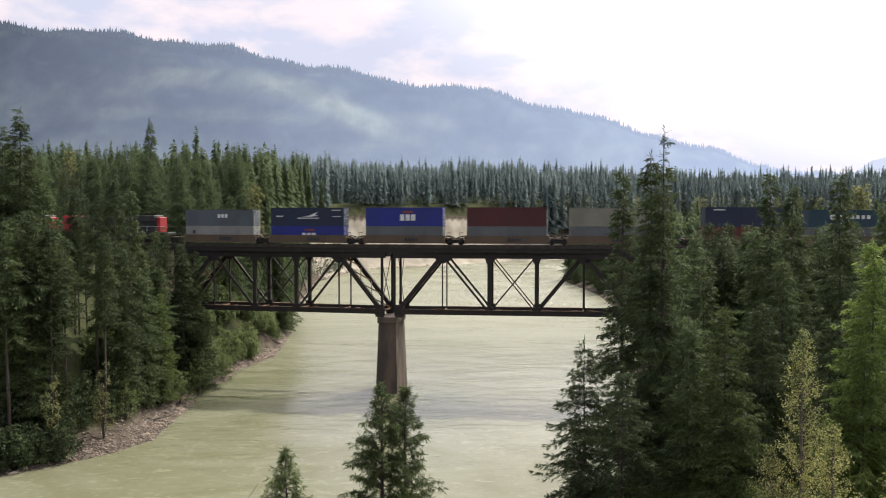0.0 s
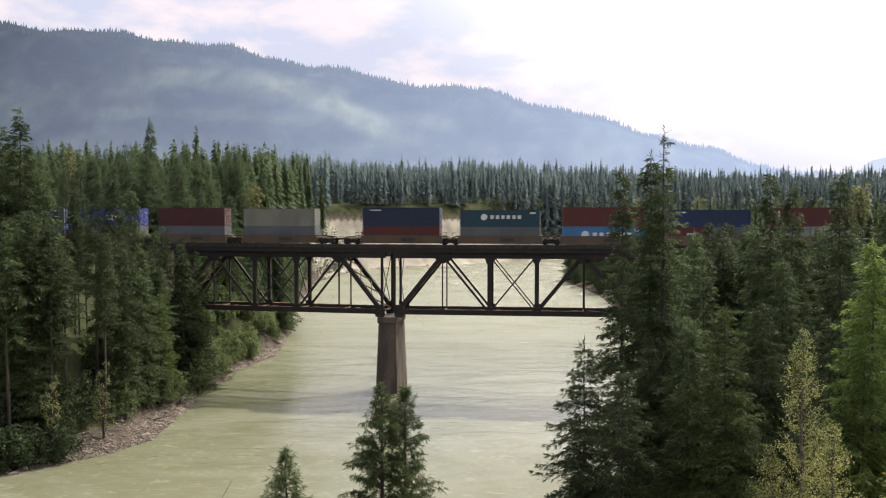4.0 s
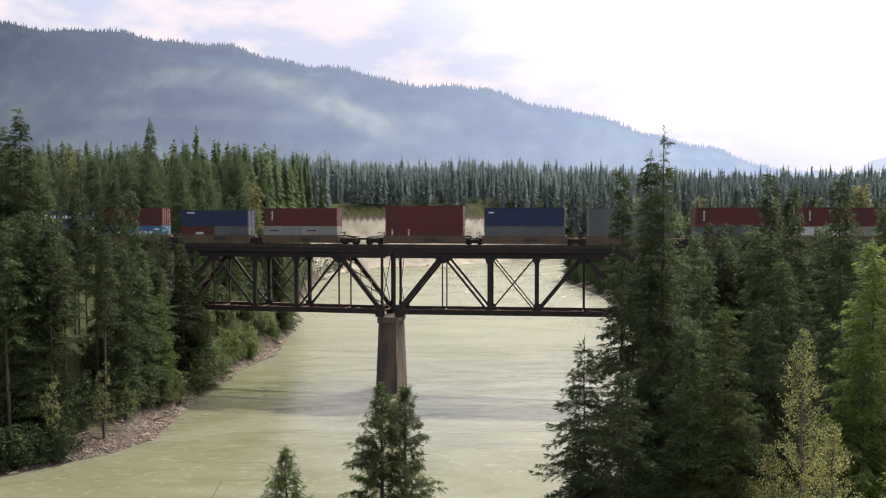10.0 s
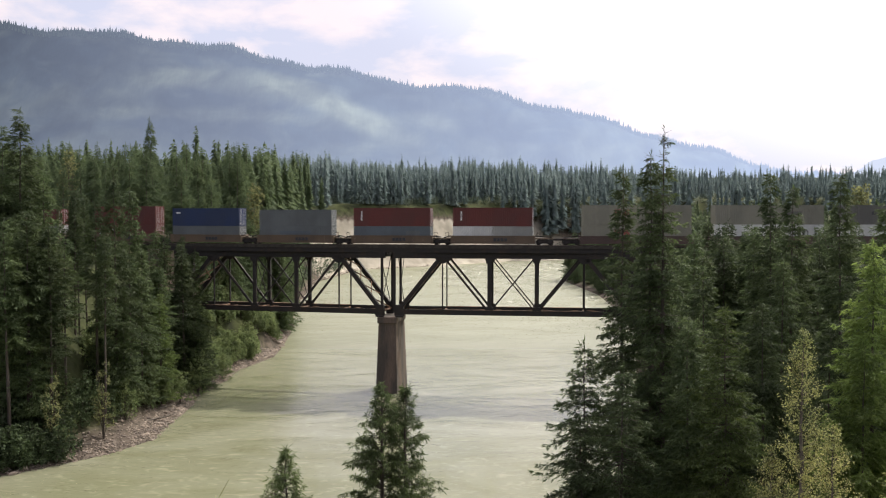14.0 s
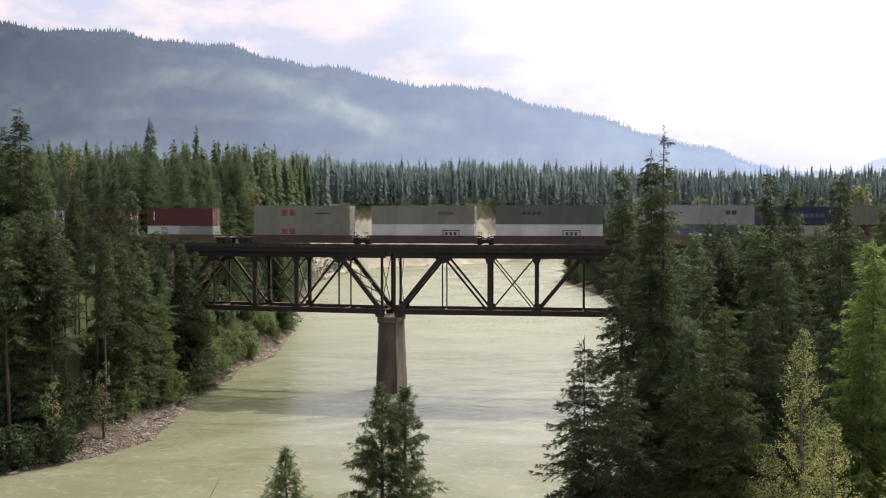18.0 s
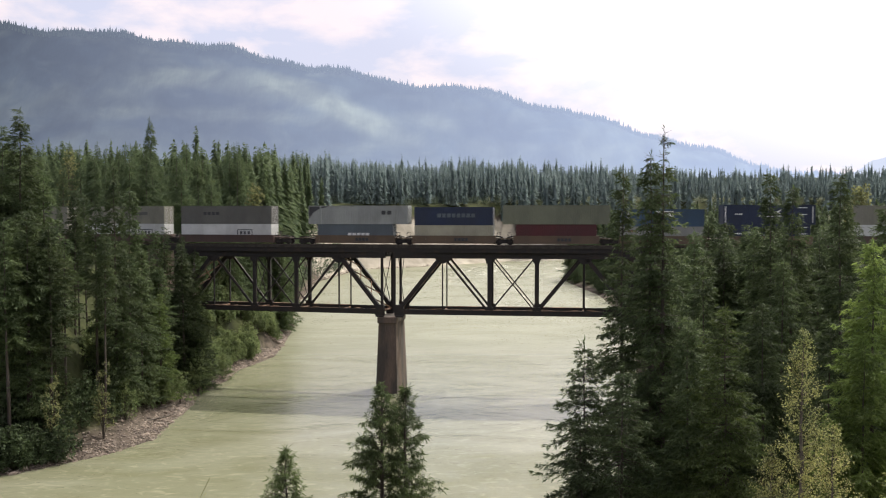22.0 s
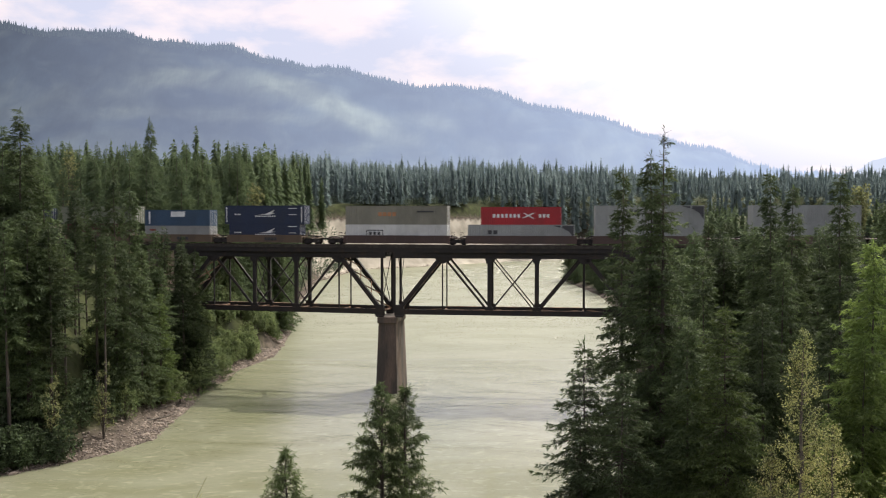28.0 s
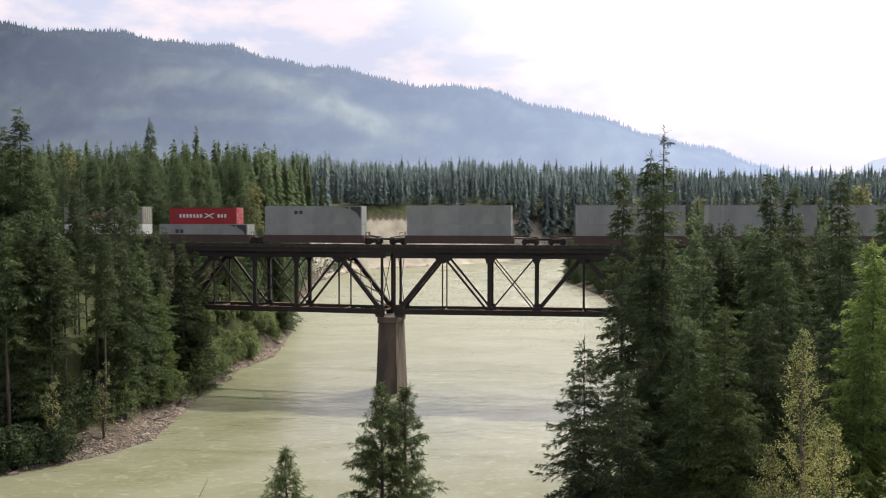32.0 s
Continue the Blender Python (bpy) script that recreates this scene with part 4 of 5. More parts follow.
def build_near_spruces():
    for seed, x, y, top, R, m, dead in NEAR_A + NEAR_B:
        g = ground_at(x, y)
        edge = seed in (105, 106, 118)
        t = conifer("spruce_tree", seed, top - g, R, m, "tall spruce with sparse pointed top beside the river", slip=0.24 if seed < 107 or edge else 0.30, gap=0.40,
                    per=5 if seed == 101 else 6, bare=0.09 if seed == 101 else 0.0, clear=0.03, ragged=0.62 if edge else 0.45, dead=dead, boughs=seed < 107 or edge,
                    power=1.1 if seed == 101 else 0.95 if seed in (102, 103, 107, 108, 109, 110) else 0.85, droop=0.60)
        t.location = (x, y, g - 0.2)


build_near_spruces()


def cedar(seed, H, R):
    """A young cedar: upswept branches that end in fans of flat, drooping sprays."""
    rnd = np.random.RandomState(seed)
    tree = base("cedar_tree", "young bright green cedar with feathery sprays", "tree", group="young cedars")
    P, D, W = [], [], []
    wood = Shape()
    for i in range(int(H * 38)):
        f = rnd.rand() ** 0.9
        z = H * (0.04 + 0.95 * f)
        L = (R * (1 - f) ** 0.77 + 0.05) * rnd.uniform(0.4, 1.12)
        az = rnd.uniform(0, 2 * math.pi)
        out = np.array([math.cos(az), math.sin(az), rnd.uniform(0.35, 0.85)])
        tip = np.array([0, 0, z]) + out * L + np.array([0, 0, -0.35 * L * L])
        wood.rod((0, 0, z), tuple(tip), 0.012, 0.004, 3)
        n = max(3, int(L / 0.085))
        for r in (np.arange(n) + rnd.rand(n)) / n:
            if r < 0.34:
                continue
            c = np.array([0, 0, z]) + out * (L * r) + np.array([0, 0, -0.35 * (L * r) ** 2])
            m = 12
            d = unit(out[None] * rnd.uniform(0.2, 0.8, (m, 1)) + rnd.normal(0, 0.42, (m, 3)) + np.array([0, 0, -0.75])) * rnd.uniform(0.09, 0.26, (m, 1))
            P.append(np.repeat(c[None], m, 0) + rnd.normal(0, 0.025, (m, 3)))
            D.append(d)
            W.append(unit(np.cross(d, rnd.normal(0, 1, (m, 3)))) * rnd.uniform(0.008, 0.015, (m, 1)))
    part("trunk", trunk_shape(H, 0.014 * H, (0, 0), seed), BARK, tree, "reddish brown slender trunk")
    part("crown", leaf_mesh("crown", np.concatenate(P), np.concatenate(D), np.concatenate(W), CEDAR), None, tree)
    tagged(part("branchwork", wood, BARK, tree), kind="stuff")
    return tree


def build_near_cedars():
    for seed, x, y, top, R in ((201, -1.91, 28.0, 22.2, 2.0), (202, -1.17, 28.4, 22.0, 2.05), (203, -4.92, 28.0, 20.1, 1.65)):
        g = ground_at(x, y)
        t = cedar(seed, top - g, R)
        t.location = (x, y, g - 0.1)


build_near_cedars()


def birch(seed, H, R):
    """A young birch: a thin white stem, rising twigs and small loose leaves, pointed at the top."""
    rnd = np.random.RandomState(seed)
    tree = base("birch_tree", "young birch with yellowing leaves in sunlight", "tree", group="young birches")
    P, D, W = [], [], []
    wood = Shape()
    for i in range(int(H * 26)):
        f = rnd.rand() ** 0.8
        z = H * (0.1 + 0.9 * f)
        L = (R * (1 - f) ** 0.6 + 0.06) * rnd.uniform(0.5, 1.15)
        az = rnd.uniform(0, 2 * math.pi)
        out = np.array([math.cos(az), math.sin(az), rnd.uniform(0.3, 0.9)]) * L
        o = np.array([0, 0, z - 0.3 * L])
        wood.rod(tuple(o), tuple(o + out), 0.010, 0.003, 3)
        n = int(9 + 26 * L)
        t = rnd.uniform(0.25, 1.05, (n, 1))
        P.append(o + out * t + rnd.normal(0, 0.07, (n, 3)))
        d = unit(rnd.normal(0, 1, (n, 3)) + np.array([0, 0, -0.5])) * rnd.uniform(0.05, 0.10, (n, 1))
        D.append(d)
        W.append(unit(np.cross(d, rnd.normal(0, 1, (n, 3)))) * rnd.uniform(0.02, 0.036, (n, 1)))
    part("trunk", trunk_shape(H, 0.012 * H, (0, 0), seed), DEADWOOD, tree, "pale slender trunk")
    part("crown", leaf_mesh("crown", np.concatenate(P), np.concatenate(D), np.concatenate(W), BIRCH), None, tree)
    tagged(part("branchwork", wood, BARK, tree), kind="stuff")
    return tree


def build_bushes():
    rnd = random.Random(31)
    kinds = [broadleaf("willow_bush", 300 + i, 4.0, 2.0, WILLOW, "bright green willow bush on the stony river bank", count=300, size=0.27, category="bush") for i in range(3)]
    for i in range(130):
        t = rnd.random() ** 1.2
        y = 118 + 130 * t
        xb = float(np.interp(y, BANK[2:16, 1], BANK[2:16, 0]))
        place(rnd.choice(kinds), xb - rnd.uniform(2.4, 12), y, rnd.uniform(0, 360), rnd.uniform(0.7, 1.4))
    for i in range(60):
        y = rnd.uniform(122, 196)
        xb = float(np.interp(y, BANK[2:16, 1], BANK[2:16, 0]))
        place(rnd.choice(kinds), xb - rnd.uniform(1.8, 7), y, rnd.uniform(0, 360), rnd.uniform(0.55, 1.0))
    # pale broadleaf trees among the spruces behind the line and a few bright shrubs under the bank trees
    for seed, x, y, H, R, m in ((351, -43.2, 207, 33.0, 3.4, YELLOW), (352, -56.0, 212, 24.0, 3.2, WILLOW), (353, -88.0, 214, 27.0, 2.8, YELLOW), (354, 92.0, 200, 16.5, 3.2, YELLOW)):
        t = broadleaf("poplar_tree", seed, H, R, m, "pale yellow-green poplar among dark spruces", count=60, size=0.5, lobes=28, group="poplars", low=0.35)
        t.location = (x, y, ground_at(x, y) - 0.2)
    for seed, x, y, H, R in ((361, -39.8, 112.5, 5.5, 1.7), (362, -44.5, 104.0, 6.5, 1.9), (363, -37.6, 128.5, 5.0, 1.6), (364, -37.4, 137.0, 7.0, 2.3), (366, -38.6, 146.0, 6.5, 2.4), (367, -36.8, 150.0, 4.6, 2.0), (365, -41.8, 109.0, 4.0, 1.5)):
        t = broadleaf("willow_bush", seed, H, R, WILLOW, "pale green shrub under the bank spruces", count=240, size=0.24, lobes=12, category="bush")
        t.location = (x, y, ground_at(x, y) - 0.15)
    # sunlit shrub in the gap of the bank wood, and undergrowth with shade put into its leaf colour at the foot of the
    # bank spruces
    for seed, x, y, H, R, m in ((371, -40.1, 106.0, 10.0, 1.3, YELLOW), (372, -43.7, 100.6, 9.5, 1.5, YELLOW), (373, -47.0, 104.0, 11.0, 1.6, WILLOW)):
        t = broadleaf("hazel_bush", seed, H, R, m, "yellow-green sunlit bush in a gap of the bank wood", count=240, size=0.22, lobes=12, category="bush")
        t.location = (x, y, ground_at(x, y) - 0.15)
    dark = [broadleaf("alder_bush", 310 + i, 5.4, 1.9, SHADED_LEAVES, "bank bush with shade put into its leaf colour, under the spruces", count=150, size=0.34, lobes=9, category="bush", low=0.08) for i in range(3)]
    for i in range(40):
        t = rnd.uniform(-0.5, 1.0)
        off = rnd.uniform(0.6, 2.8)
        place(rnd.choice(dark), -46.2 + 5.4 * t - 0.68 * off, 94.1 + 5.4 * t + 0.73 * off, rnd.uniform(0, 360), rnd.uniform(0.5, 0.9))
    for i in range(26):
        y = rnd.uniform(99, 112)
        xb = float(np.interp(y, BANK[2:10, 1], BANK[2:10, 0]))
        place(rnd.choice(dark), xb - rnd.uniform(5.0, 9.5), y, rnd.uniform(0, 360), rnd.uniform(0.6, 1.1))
    for seed, x, y, top, R in ((341, 15.2, 38, 22.5, 1.6), (342, 14.8, 34, 19.4, 1.3), (343, 13.2, 36, 18.0, 1.3), (344, 17.0, 33, 18.6, 1.4)):
        g = ground_at(x, y)
        birch(seed, top - g, R).location = (x, y, g - 0.1)


build_bushes()


def stone_mesh(rnd):
    """One rounded cobble."""
    bm = bmesh.new()
    bmesh.ops.create_icosphere(bm, subdivisions=1, radius=1.0)
    for v in bm.verts:
        v.co *= rnd.uniform(0.75, 1.15)
        v.co.z *= 0.6
    pts, faces = [tuple(v.co) for v in bm.verts], [tuple(q.index for q in f.verts) for f in bm.faces]
    bm.free()
    return np.array(pts), faces


def build_shore():
    """Cobbles along the left bank and the far bar, and driftwood logs."""
    rnd = random.Random(55)
    kinds = [stone_mesh(rnd) for i in range(5)]
    verts, faces = [], []
    line = [tuple(p) for p in BANK[2:18]]
    for (ax, ay), (bx, by) in zip(line[:-1], line[1:]):
        ln = math.hypot(bx - ax, by - ay)
        for i in range(int(ln * (64 if ay < 240 else 4))):
            t = rnd.random()
            d = rnd.uniform(-0.4, 5.0 if ay + (by - ay) * t < 122 else 2.6) * rnd.random() ** 0.4
            nx, ny = -(by - ay) / ln, (bx - ax) / ln
            x, y = ax + (bx - ax) * t + nx * d, ay + (by - ay) * t + ny * d
            verts.append((x, y, d))
    xy = np.array(verts)
    z = land(xy[:, 0], xy[:, 1])
    verts = []
    for (x, y, d), g in zip(xy, z):
        pts, f = rnd.choice(kinds)
        r = (0.06 + 0.15 * rnd.random() ** 2) * (2.2 if rnd.random() < 0.04 else 1) * (1 if y < 240 else 2.0)
        a = rnd.uniform(0, 6.28)
        c, s = math.cos(a), math.sin(a)
        k = len(verts)
        verts += [(x + r * (c * p[0] - s * p[1]), y + r * (s * p[0] + c * p[1]), max(g, -0.02) + r * (p[2] + 0.25)) for p in pts]
        faces += [tuple(i + k for i in q) for q in f]
    me = bpy.data.meshes.new("bank_stones")
    me.from_pydata(verts, [], faces)
    me.materials.append(ROCK)
    tagged(new("bank_stones", me), "grey-brown cobbles along the water's edge", "stones", kind="stuff")
    for x, y, L, a in ((-37.9, 117.0, 4.6, 38), (-36.0, 176.0, 3.2, 70), (-38.4, 124.0, 3.0, 55), (-42.2, 102.4, 3.8, 15), (-36.9, 141.0, 2.6, 80), (-36.2, 205.0, 3.5, 95)):
        lg = base("driftwood_log", "bleached driftwood log on the stony bank", "log", pose(x, y, ground_at(x, y) + 0.16, 0, -3, a), "driftwood")
        part("log", Shape().rod((-L / 2, 0, 0), (L / 2, 0, 0.1), 0.17, 0.10, 8), DEADWOOD, lg)
        part("branch_stub", Shape().rod((L * 0.2, 0, 0.05), (L * 0.27, 0.25, 0.45), 0.05, 0.02, 5), DEADWOOD, lg)


build_shore()


def build_grass():
    """Dry grass on the slope in front of the camera's right, and one tall stalk that sways."""
    rnd = np.random.RandomState(3)
    n = 9000
    y = rnd.uniform(16, 34, n)
    x = y * rnd.uniform(0.36, 0.52, n)
    g = land(x, y)
    P = np.stack([x, y, g - 0.05], -1)
    D = np.stack([rnd.normal(0, 0.22, n), rnd.normal(0, 0.22, n), rnd.uniform(0.5, 1.5, n)], -1)
    W = unit(np.cross(D, rnd.normal(0, 1, (n, 3)))) * 0.012
    tagged(new("dry_grass", leaf_mesh("dry_grass", P, D, W, GRASS, True)), "tall dry grass on the near slope", "grass", kind="stuff")


build_grass()


STALK = (-1.40, 5.0)


def build_stalk():
    x, y = STALK
    g = ground_at(x, y)
    st = base("grass_stalk", "tall thin dry grass stalk swaying in the wind", "grass stalk", pose(x, y, g))
    h = 25.74 - g
    s = Shape()
    curve = [(0, 0, -0.05), (0.02, 0, h * 0.5), (0.06, 0, h * 0.86), (0.10, 0, h * 0.94), (0.16, 0, h)]
    for k, (a, b) in enumerate(zip(curve[:-1], curve[1:])):
        s.rod(a, b, 0.0040 - 0.0007 * k, 0.0033 - 0.0007 * k, 5)
    part("stem", s, GRASS, st)
    s = Shape()
    for a, b, w in (((0.09, 0, h * 0.92), (0.135, 0, h * 0.955), 0.004), ((0.08, 0, h * 0.90), (0.085, 0, h * 0.95), 0.003)):
        s.rod(a, b, w, 0.001, 4)
    part("blade", s, GRASS, st)
    return st, g


stalk, stalk_z = build_stalk()


# ---------------------------------------------------------------- bridge
DECK_BOTTOM, CHORD_TOP, CHORD_BOTTOM, HALF = 20.85, 12.95, 12.2, 2.78


def truss_span(s0, s1):
    """One deck-truss span between two supports, five panels, straight."""
    a, b = Vector(arc(s0)[:2]), Vector(arc(s1)[:2])
    d = b - a
    length = d.length
    ang = math.degrees(math.atan2(d.y, d.x))
    span = base("truss_span", "dark riveted steel deck truss with rusty lower chord", "bridge span", pose(a.x, a.y, 0, 0, 0, ang), "bridge spans")
    p = length / 5
    start = -0.3 if s0 > 0 else 0.3
    top, bot = DECK_BOTTOM + 0.45, (CHORD_TOP + CHORD_BOTTOM) / 2
    for y in (-HALF, HALF):
        part("top_chord", Shape().box((start - 0.2, y - 0.25, DECK_BOTTOM), (length + 0.45, y + 0.25, DECK_BOTTOM + 0.9)), STEEL, span)
        s = Shape().box((0, y - 0.24, CHORD_BOTTOM), (length, y - 0.12, CHORD_TOP)).box((0, y + 0.12, CHORD_BOTTOM), (length, y + 0.24, CHORD_TOP))
        part("bottom_chord", s, STEEL, span, "weathered steel lower chord")
        part("chord_cover", Shape().box((p, y - 0.30, CHORD_TOP), (length - p, y + 0.30, CHORD_TOP + 0.05)), RUST, span, "rusty cover plate")
        for i, (x0, z0, x1, z1) in enumerate(((0.1, bot, p, top), (length - 0.1, bot, length - p, top))):
            part("end_post", Shape().bar((x0, y, z0), (x1, y, z1), 0.62, 0.62, (0, 1, 0)), STEEL, span)
        for x0, x1 in ((p, 2 * p), (4 * p, 3 * p)):
            part("diagonal", Shape().bar((x0, y, top), (x1, y, bot), 0.32, 0.30, (0, 1, 0)), STEEL, span)
        for x0, x1 in ((2 * p, 3 * p), (3 * p, 2 * p)):
            part("counter_brace", Shape().bar((x0, y, top), (x1, y, bot), 0.17, 0.2, (0, 1, 0)), STEEL, span)
        for x in (2 * p, 3 * p):
            part("post", Shape().box((x - 0.27, y - 0.22, bot), (x + 0.27, y + 0.22, top)), STEEL, span)
        for x in (start, length - 0.1):
            part("post", Shape().box((x - 0.17, y - 0.2, bot), (x + 0.17, y + 0.2, top)), STEEL, span)
        for x in (p, 4 * p):
            part("hanger", Shape().box((x - 0.09, y - 0.12, bot), (x + 0.09, y + 0.12, top)), STEEL, span)
        for x in (p, 2 * p, 3 * p, 4 * p):
            big = 1.15 if x in (p, 4 * p) else 0.65
            s = Shape().prism([(x - big, DECK_BOTTOM + 0.05), (x - 0.4, DECK_BOTTOM - 0.75), (x + 0.4, DECK_BOTTOM - 0.75), (x + big, DECK_BOTTOM + 0.05)], y - 0.31, y + 0.31)
            part("gusset", s, STEEL, span)
        for x in (2 * p, 3 * p):
            s = Shape().prism([(x - 0.85, CHORD_BOTTOM + 0.1), (x - 0.5, CHORD_TOP + 0.55), (x + 0.5, CHORD_TOP + 0.55), (x + 0.85, CHORD_BOTTOM + 0.1)], y - 0.30, y + 0.30)
            part("gusset", s, STEEL, span)
        for x in (0.45, length - 0.45):
            s = Shape().prism([(x - 0.75, CHORD_BOTTOM - 0.2), (x - 0.6, CHORD_TOP + 0.7), (x + 0.6, CHORD_TOP + 0.7), (x + 0.75, CHORD_BOTTOM - 0.2)], y - 0.32, y + 0.32)
            part("shoe_plate", s, STEEL, span)
            part("bearing", Shape().box((x - 0.6, y - 0.45, 11.75), (x + 0.6, y + 0.45, CHORD_BOTTOM - 0.15), None, 0.06), STEEL, span)
    for i in range(6):
        x = min(max(i * p, 0.3), length - 0.3)
        part("floor_beam", Shape().box((x - 0.15, -HALF, DECK_BOTTOM + 0.1), (x + 0.15, HALF, DECK_BOTTOM + 0.85)), STEEL, span)
        part("strut", Shape().box((x - 0.12, -HALF, bot - 0.1), (x + 0.12, HALF, bot + 0.15)), RUST, span)
    for i in range(5):
        part("lateral", Shape().bar((i * p + 0.4, -HALF, bot), ((i + 1) * p - 0.4, HALF, bot), 0.14, 0.12), RUST, span)
        part("lateral", Shape().bar((i * p + 0.4, HALF, bot), ((i + 1) * p - 0.4, -HALF, bot), 0.14, 0.12), RUST, span)
    for x in (0.3, 2 * p, 3 * p, length - 0.3):
        part("sway_brace", Shape().bar((x, -HALF, bot + 0.3), (x, HALF, top - 0.2), 0.09, 0.09), STEEL, span)
        part("sway_brace", Shape().bar((x, HALF, bot + 0.3), (x, -HALF, top - 0.2), 0.09, 0.09), STEEL, span)
    # laced bracing in the plane of the inclined end posts
    for x0, x1 in ((0.1, p), (length - 0.1, length - p)):
        for k in range(4):
            f0, f1 = k / 4, (k + 1) / 4
            for sg in (1, -1):
                q0 = (x0 + (x1 - x0) * f0, -HALF * sg, bot + (top - bot) * f0)
                q1 = (x0 + (x1 - x0) * f1, HALF * sg, bot + (top - bot) * f1)
                part("portal_lacing", Shape().bar(q0, q1, 0.17, 0.14), RUST, span)
    for y in (-0.9, 0.9):
        part("stringer", Shape().box((start - 0.2, y - 0.15, DECK_BOTTOM + 0.5), (length, y + 0.15, DECK_BOTTOM + 1.2)), STEEL, span)
    return span


truss_span(1.27, 37.04)
truss_span(-36.2, -0.6)


def build_deck():
    """Ties, rails and walkway follow the curve."""
    deck = base("bridge_deck", "timber-tie railway deck with rails and narrow plank walkway", "bridge deck", pose(0, 0, 0))
    n = 0
    for s in np.arange(-38.5, 38.6, 0.55):
        m = track_pose(float(s), 0)
        part("tie", Shape().box((-0.12, -2.2, RAIL_Z - 0.42), (0.12, 2.2, RAIL_Z - 0.16), m), TIMBER, deck)
    for y0, y1, z0, z1, name, mt in ((-0.79, -0.72, RAIL_Z - 0.16, RAIL_Z, "rail", RAIL), (0.72, 0.79, RAIL_Z - 0.16, RAIL_Z, "rail", RAIL),
                                     (-3.08, -2.95, 22.40, 22.85, "guard_timber", TIMBER), (2.95, 3.08, 22.15, 22.55, "guard_timber", TIMBER),
                                     (-2.95, -2.25, 22.72, 22.80, "walkway", PALE_TIMBER),
                                     (-3.0, -2.85, 21.72, 22.40, "fascia", STEEL), (2.85, 3.0, 21.72, 22.15, "fascia", STEEL)):
        s = Shape()
        pts = [float(q) for q in np.arange(-38.7, 38.8, 2.58)]
        rows = []
        for q in pts:
            m = track_pose(q, 0)
            rows += [m @ Vector((0, y, z)) for y, z in ((y0, z0), (y1, z0), (y1, z1), (y0, z1))]
        f = [(0, 1, 2, 3)]
        for i in range(len(pts) - 1):
            k = i * 4
            f += [(k + j, k + 4 + j, k + 4 + (j + 1) % 4, k + (j + 1) % 4) for j in range(4)]
        k = (len(pts) - 1) * 4
        f.append((k + 3, k + 2, k + 1, k))
        part(name, s.add(rows, f), mt, deck)


build_deck()


def build_track_on_land():
    for lo, hi in ((-110, -38.6), (38.6, 110)):
        t = base("railway_track", "railway track on ballast beside the bridge", "railway track", pose(0, 0, 0), "railway track")
        for s in np.arange(lo, hi, 0.62):
            part("tie", Shape().box((-0.12, -1.3, RAIL_Z - 0.40), (0.12, 1.3, RAIL_Z - 0.16), track_pose(float(s), 0)), TIMBER, t)
        for y in (-0.755, 0.755):
            s = Shape()
            for q in np.arange(lo, hi, 4.0):
                e = min(float(q) + 4.0, hi)
                a, b = track_pose(float(q), 0) @ Vector((0, y, RAIL_Z - 0.08)), track_pose(e, 0) @ Vector((0, y, RAIL_Z - 0.08))
                s.bar(a, b, 0.07, 0.16)
            part("rail", s, RAIL, t)


build_track_on_land()


def build_pier():
    m = track_pose(0, 0)
    pier = base("bridge_pier", "tapered stained concrete bridge pier standing in the river", "bridge pier", m)
    s = Shape()
    z0, z1 = -3.0, 10.75
    rows = []
    for z, hx, hy, nose in ((z0, 1.78, 3.7, 1.5), (z1, 1.36, 3.0, 0.0)):
        rows += [(-hx, -hy, z), (0, -hy - nose * 0.2, z), (hx, -hy, z), (hx, hy, z), (0, hy + nose, z), (-hx, hy, z)]
    s.add(rows, [(i, (i + 1) % 6, 6 + (i + 1) % 6, 6 + i) for i in range(6)] + [(5, 4, 3, 2, 1, 0), (6, 7, 8, 9, 10, 11)])
    part("shaft", s, CONCRETE, pier)
    part("cap", Shape().box((-1.52, -3.3, 10.75), (1.52, 3.3, 11.75), None, 0.12), CONCRETE, pier, "dark stained concrete cap")


build_pier()


def build_abutments():
    for s, sg in ((-37.6, -1), (38.4, 1)):
        ab = base("bridge_abutment", "concrete bridge abutment in the river bank", "bridge abutment", track_pose(s, 0), "bridge abutments")
        x0, x1 = sorted((0.0, 3.2 * sg))
        part("wall", Shape().box((x0, -3.8, -2.0), (x1, 3.8, 11.75), None, 0.1), CONCRETE, ab)
        y0, y1 = sorted((1.2 * sg, 3.2 * sg))
        part("backwall", Shape().box((y0, -3.2, 11.75), (y1, 3.2, 21.8), None, 0.1), CONCRETE, ab)


build_abutments()


# ---------------------------------------------------------------- train
TRAIN = []                                # every moving thing with its place on the line


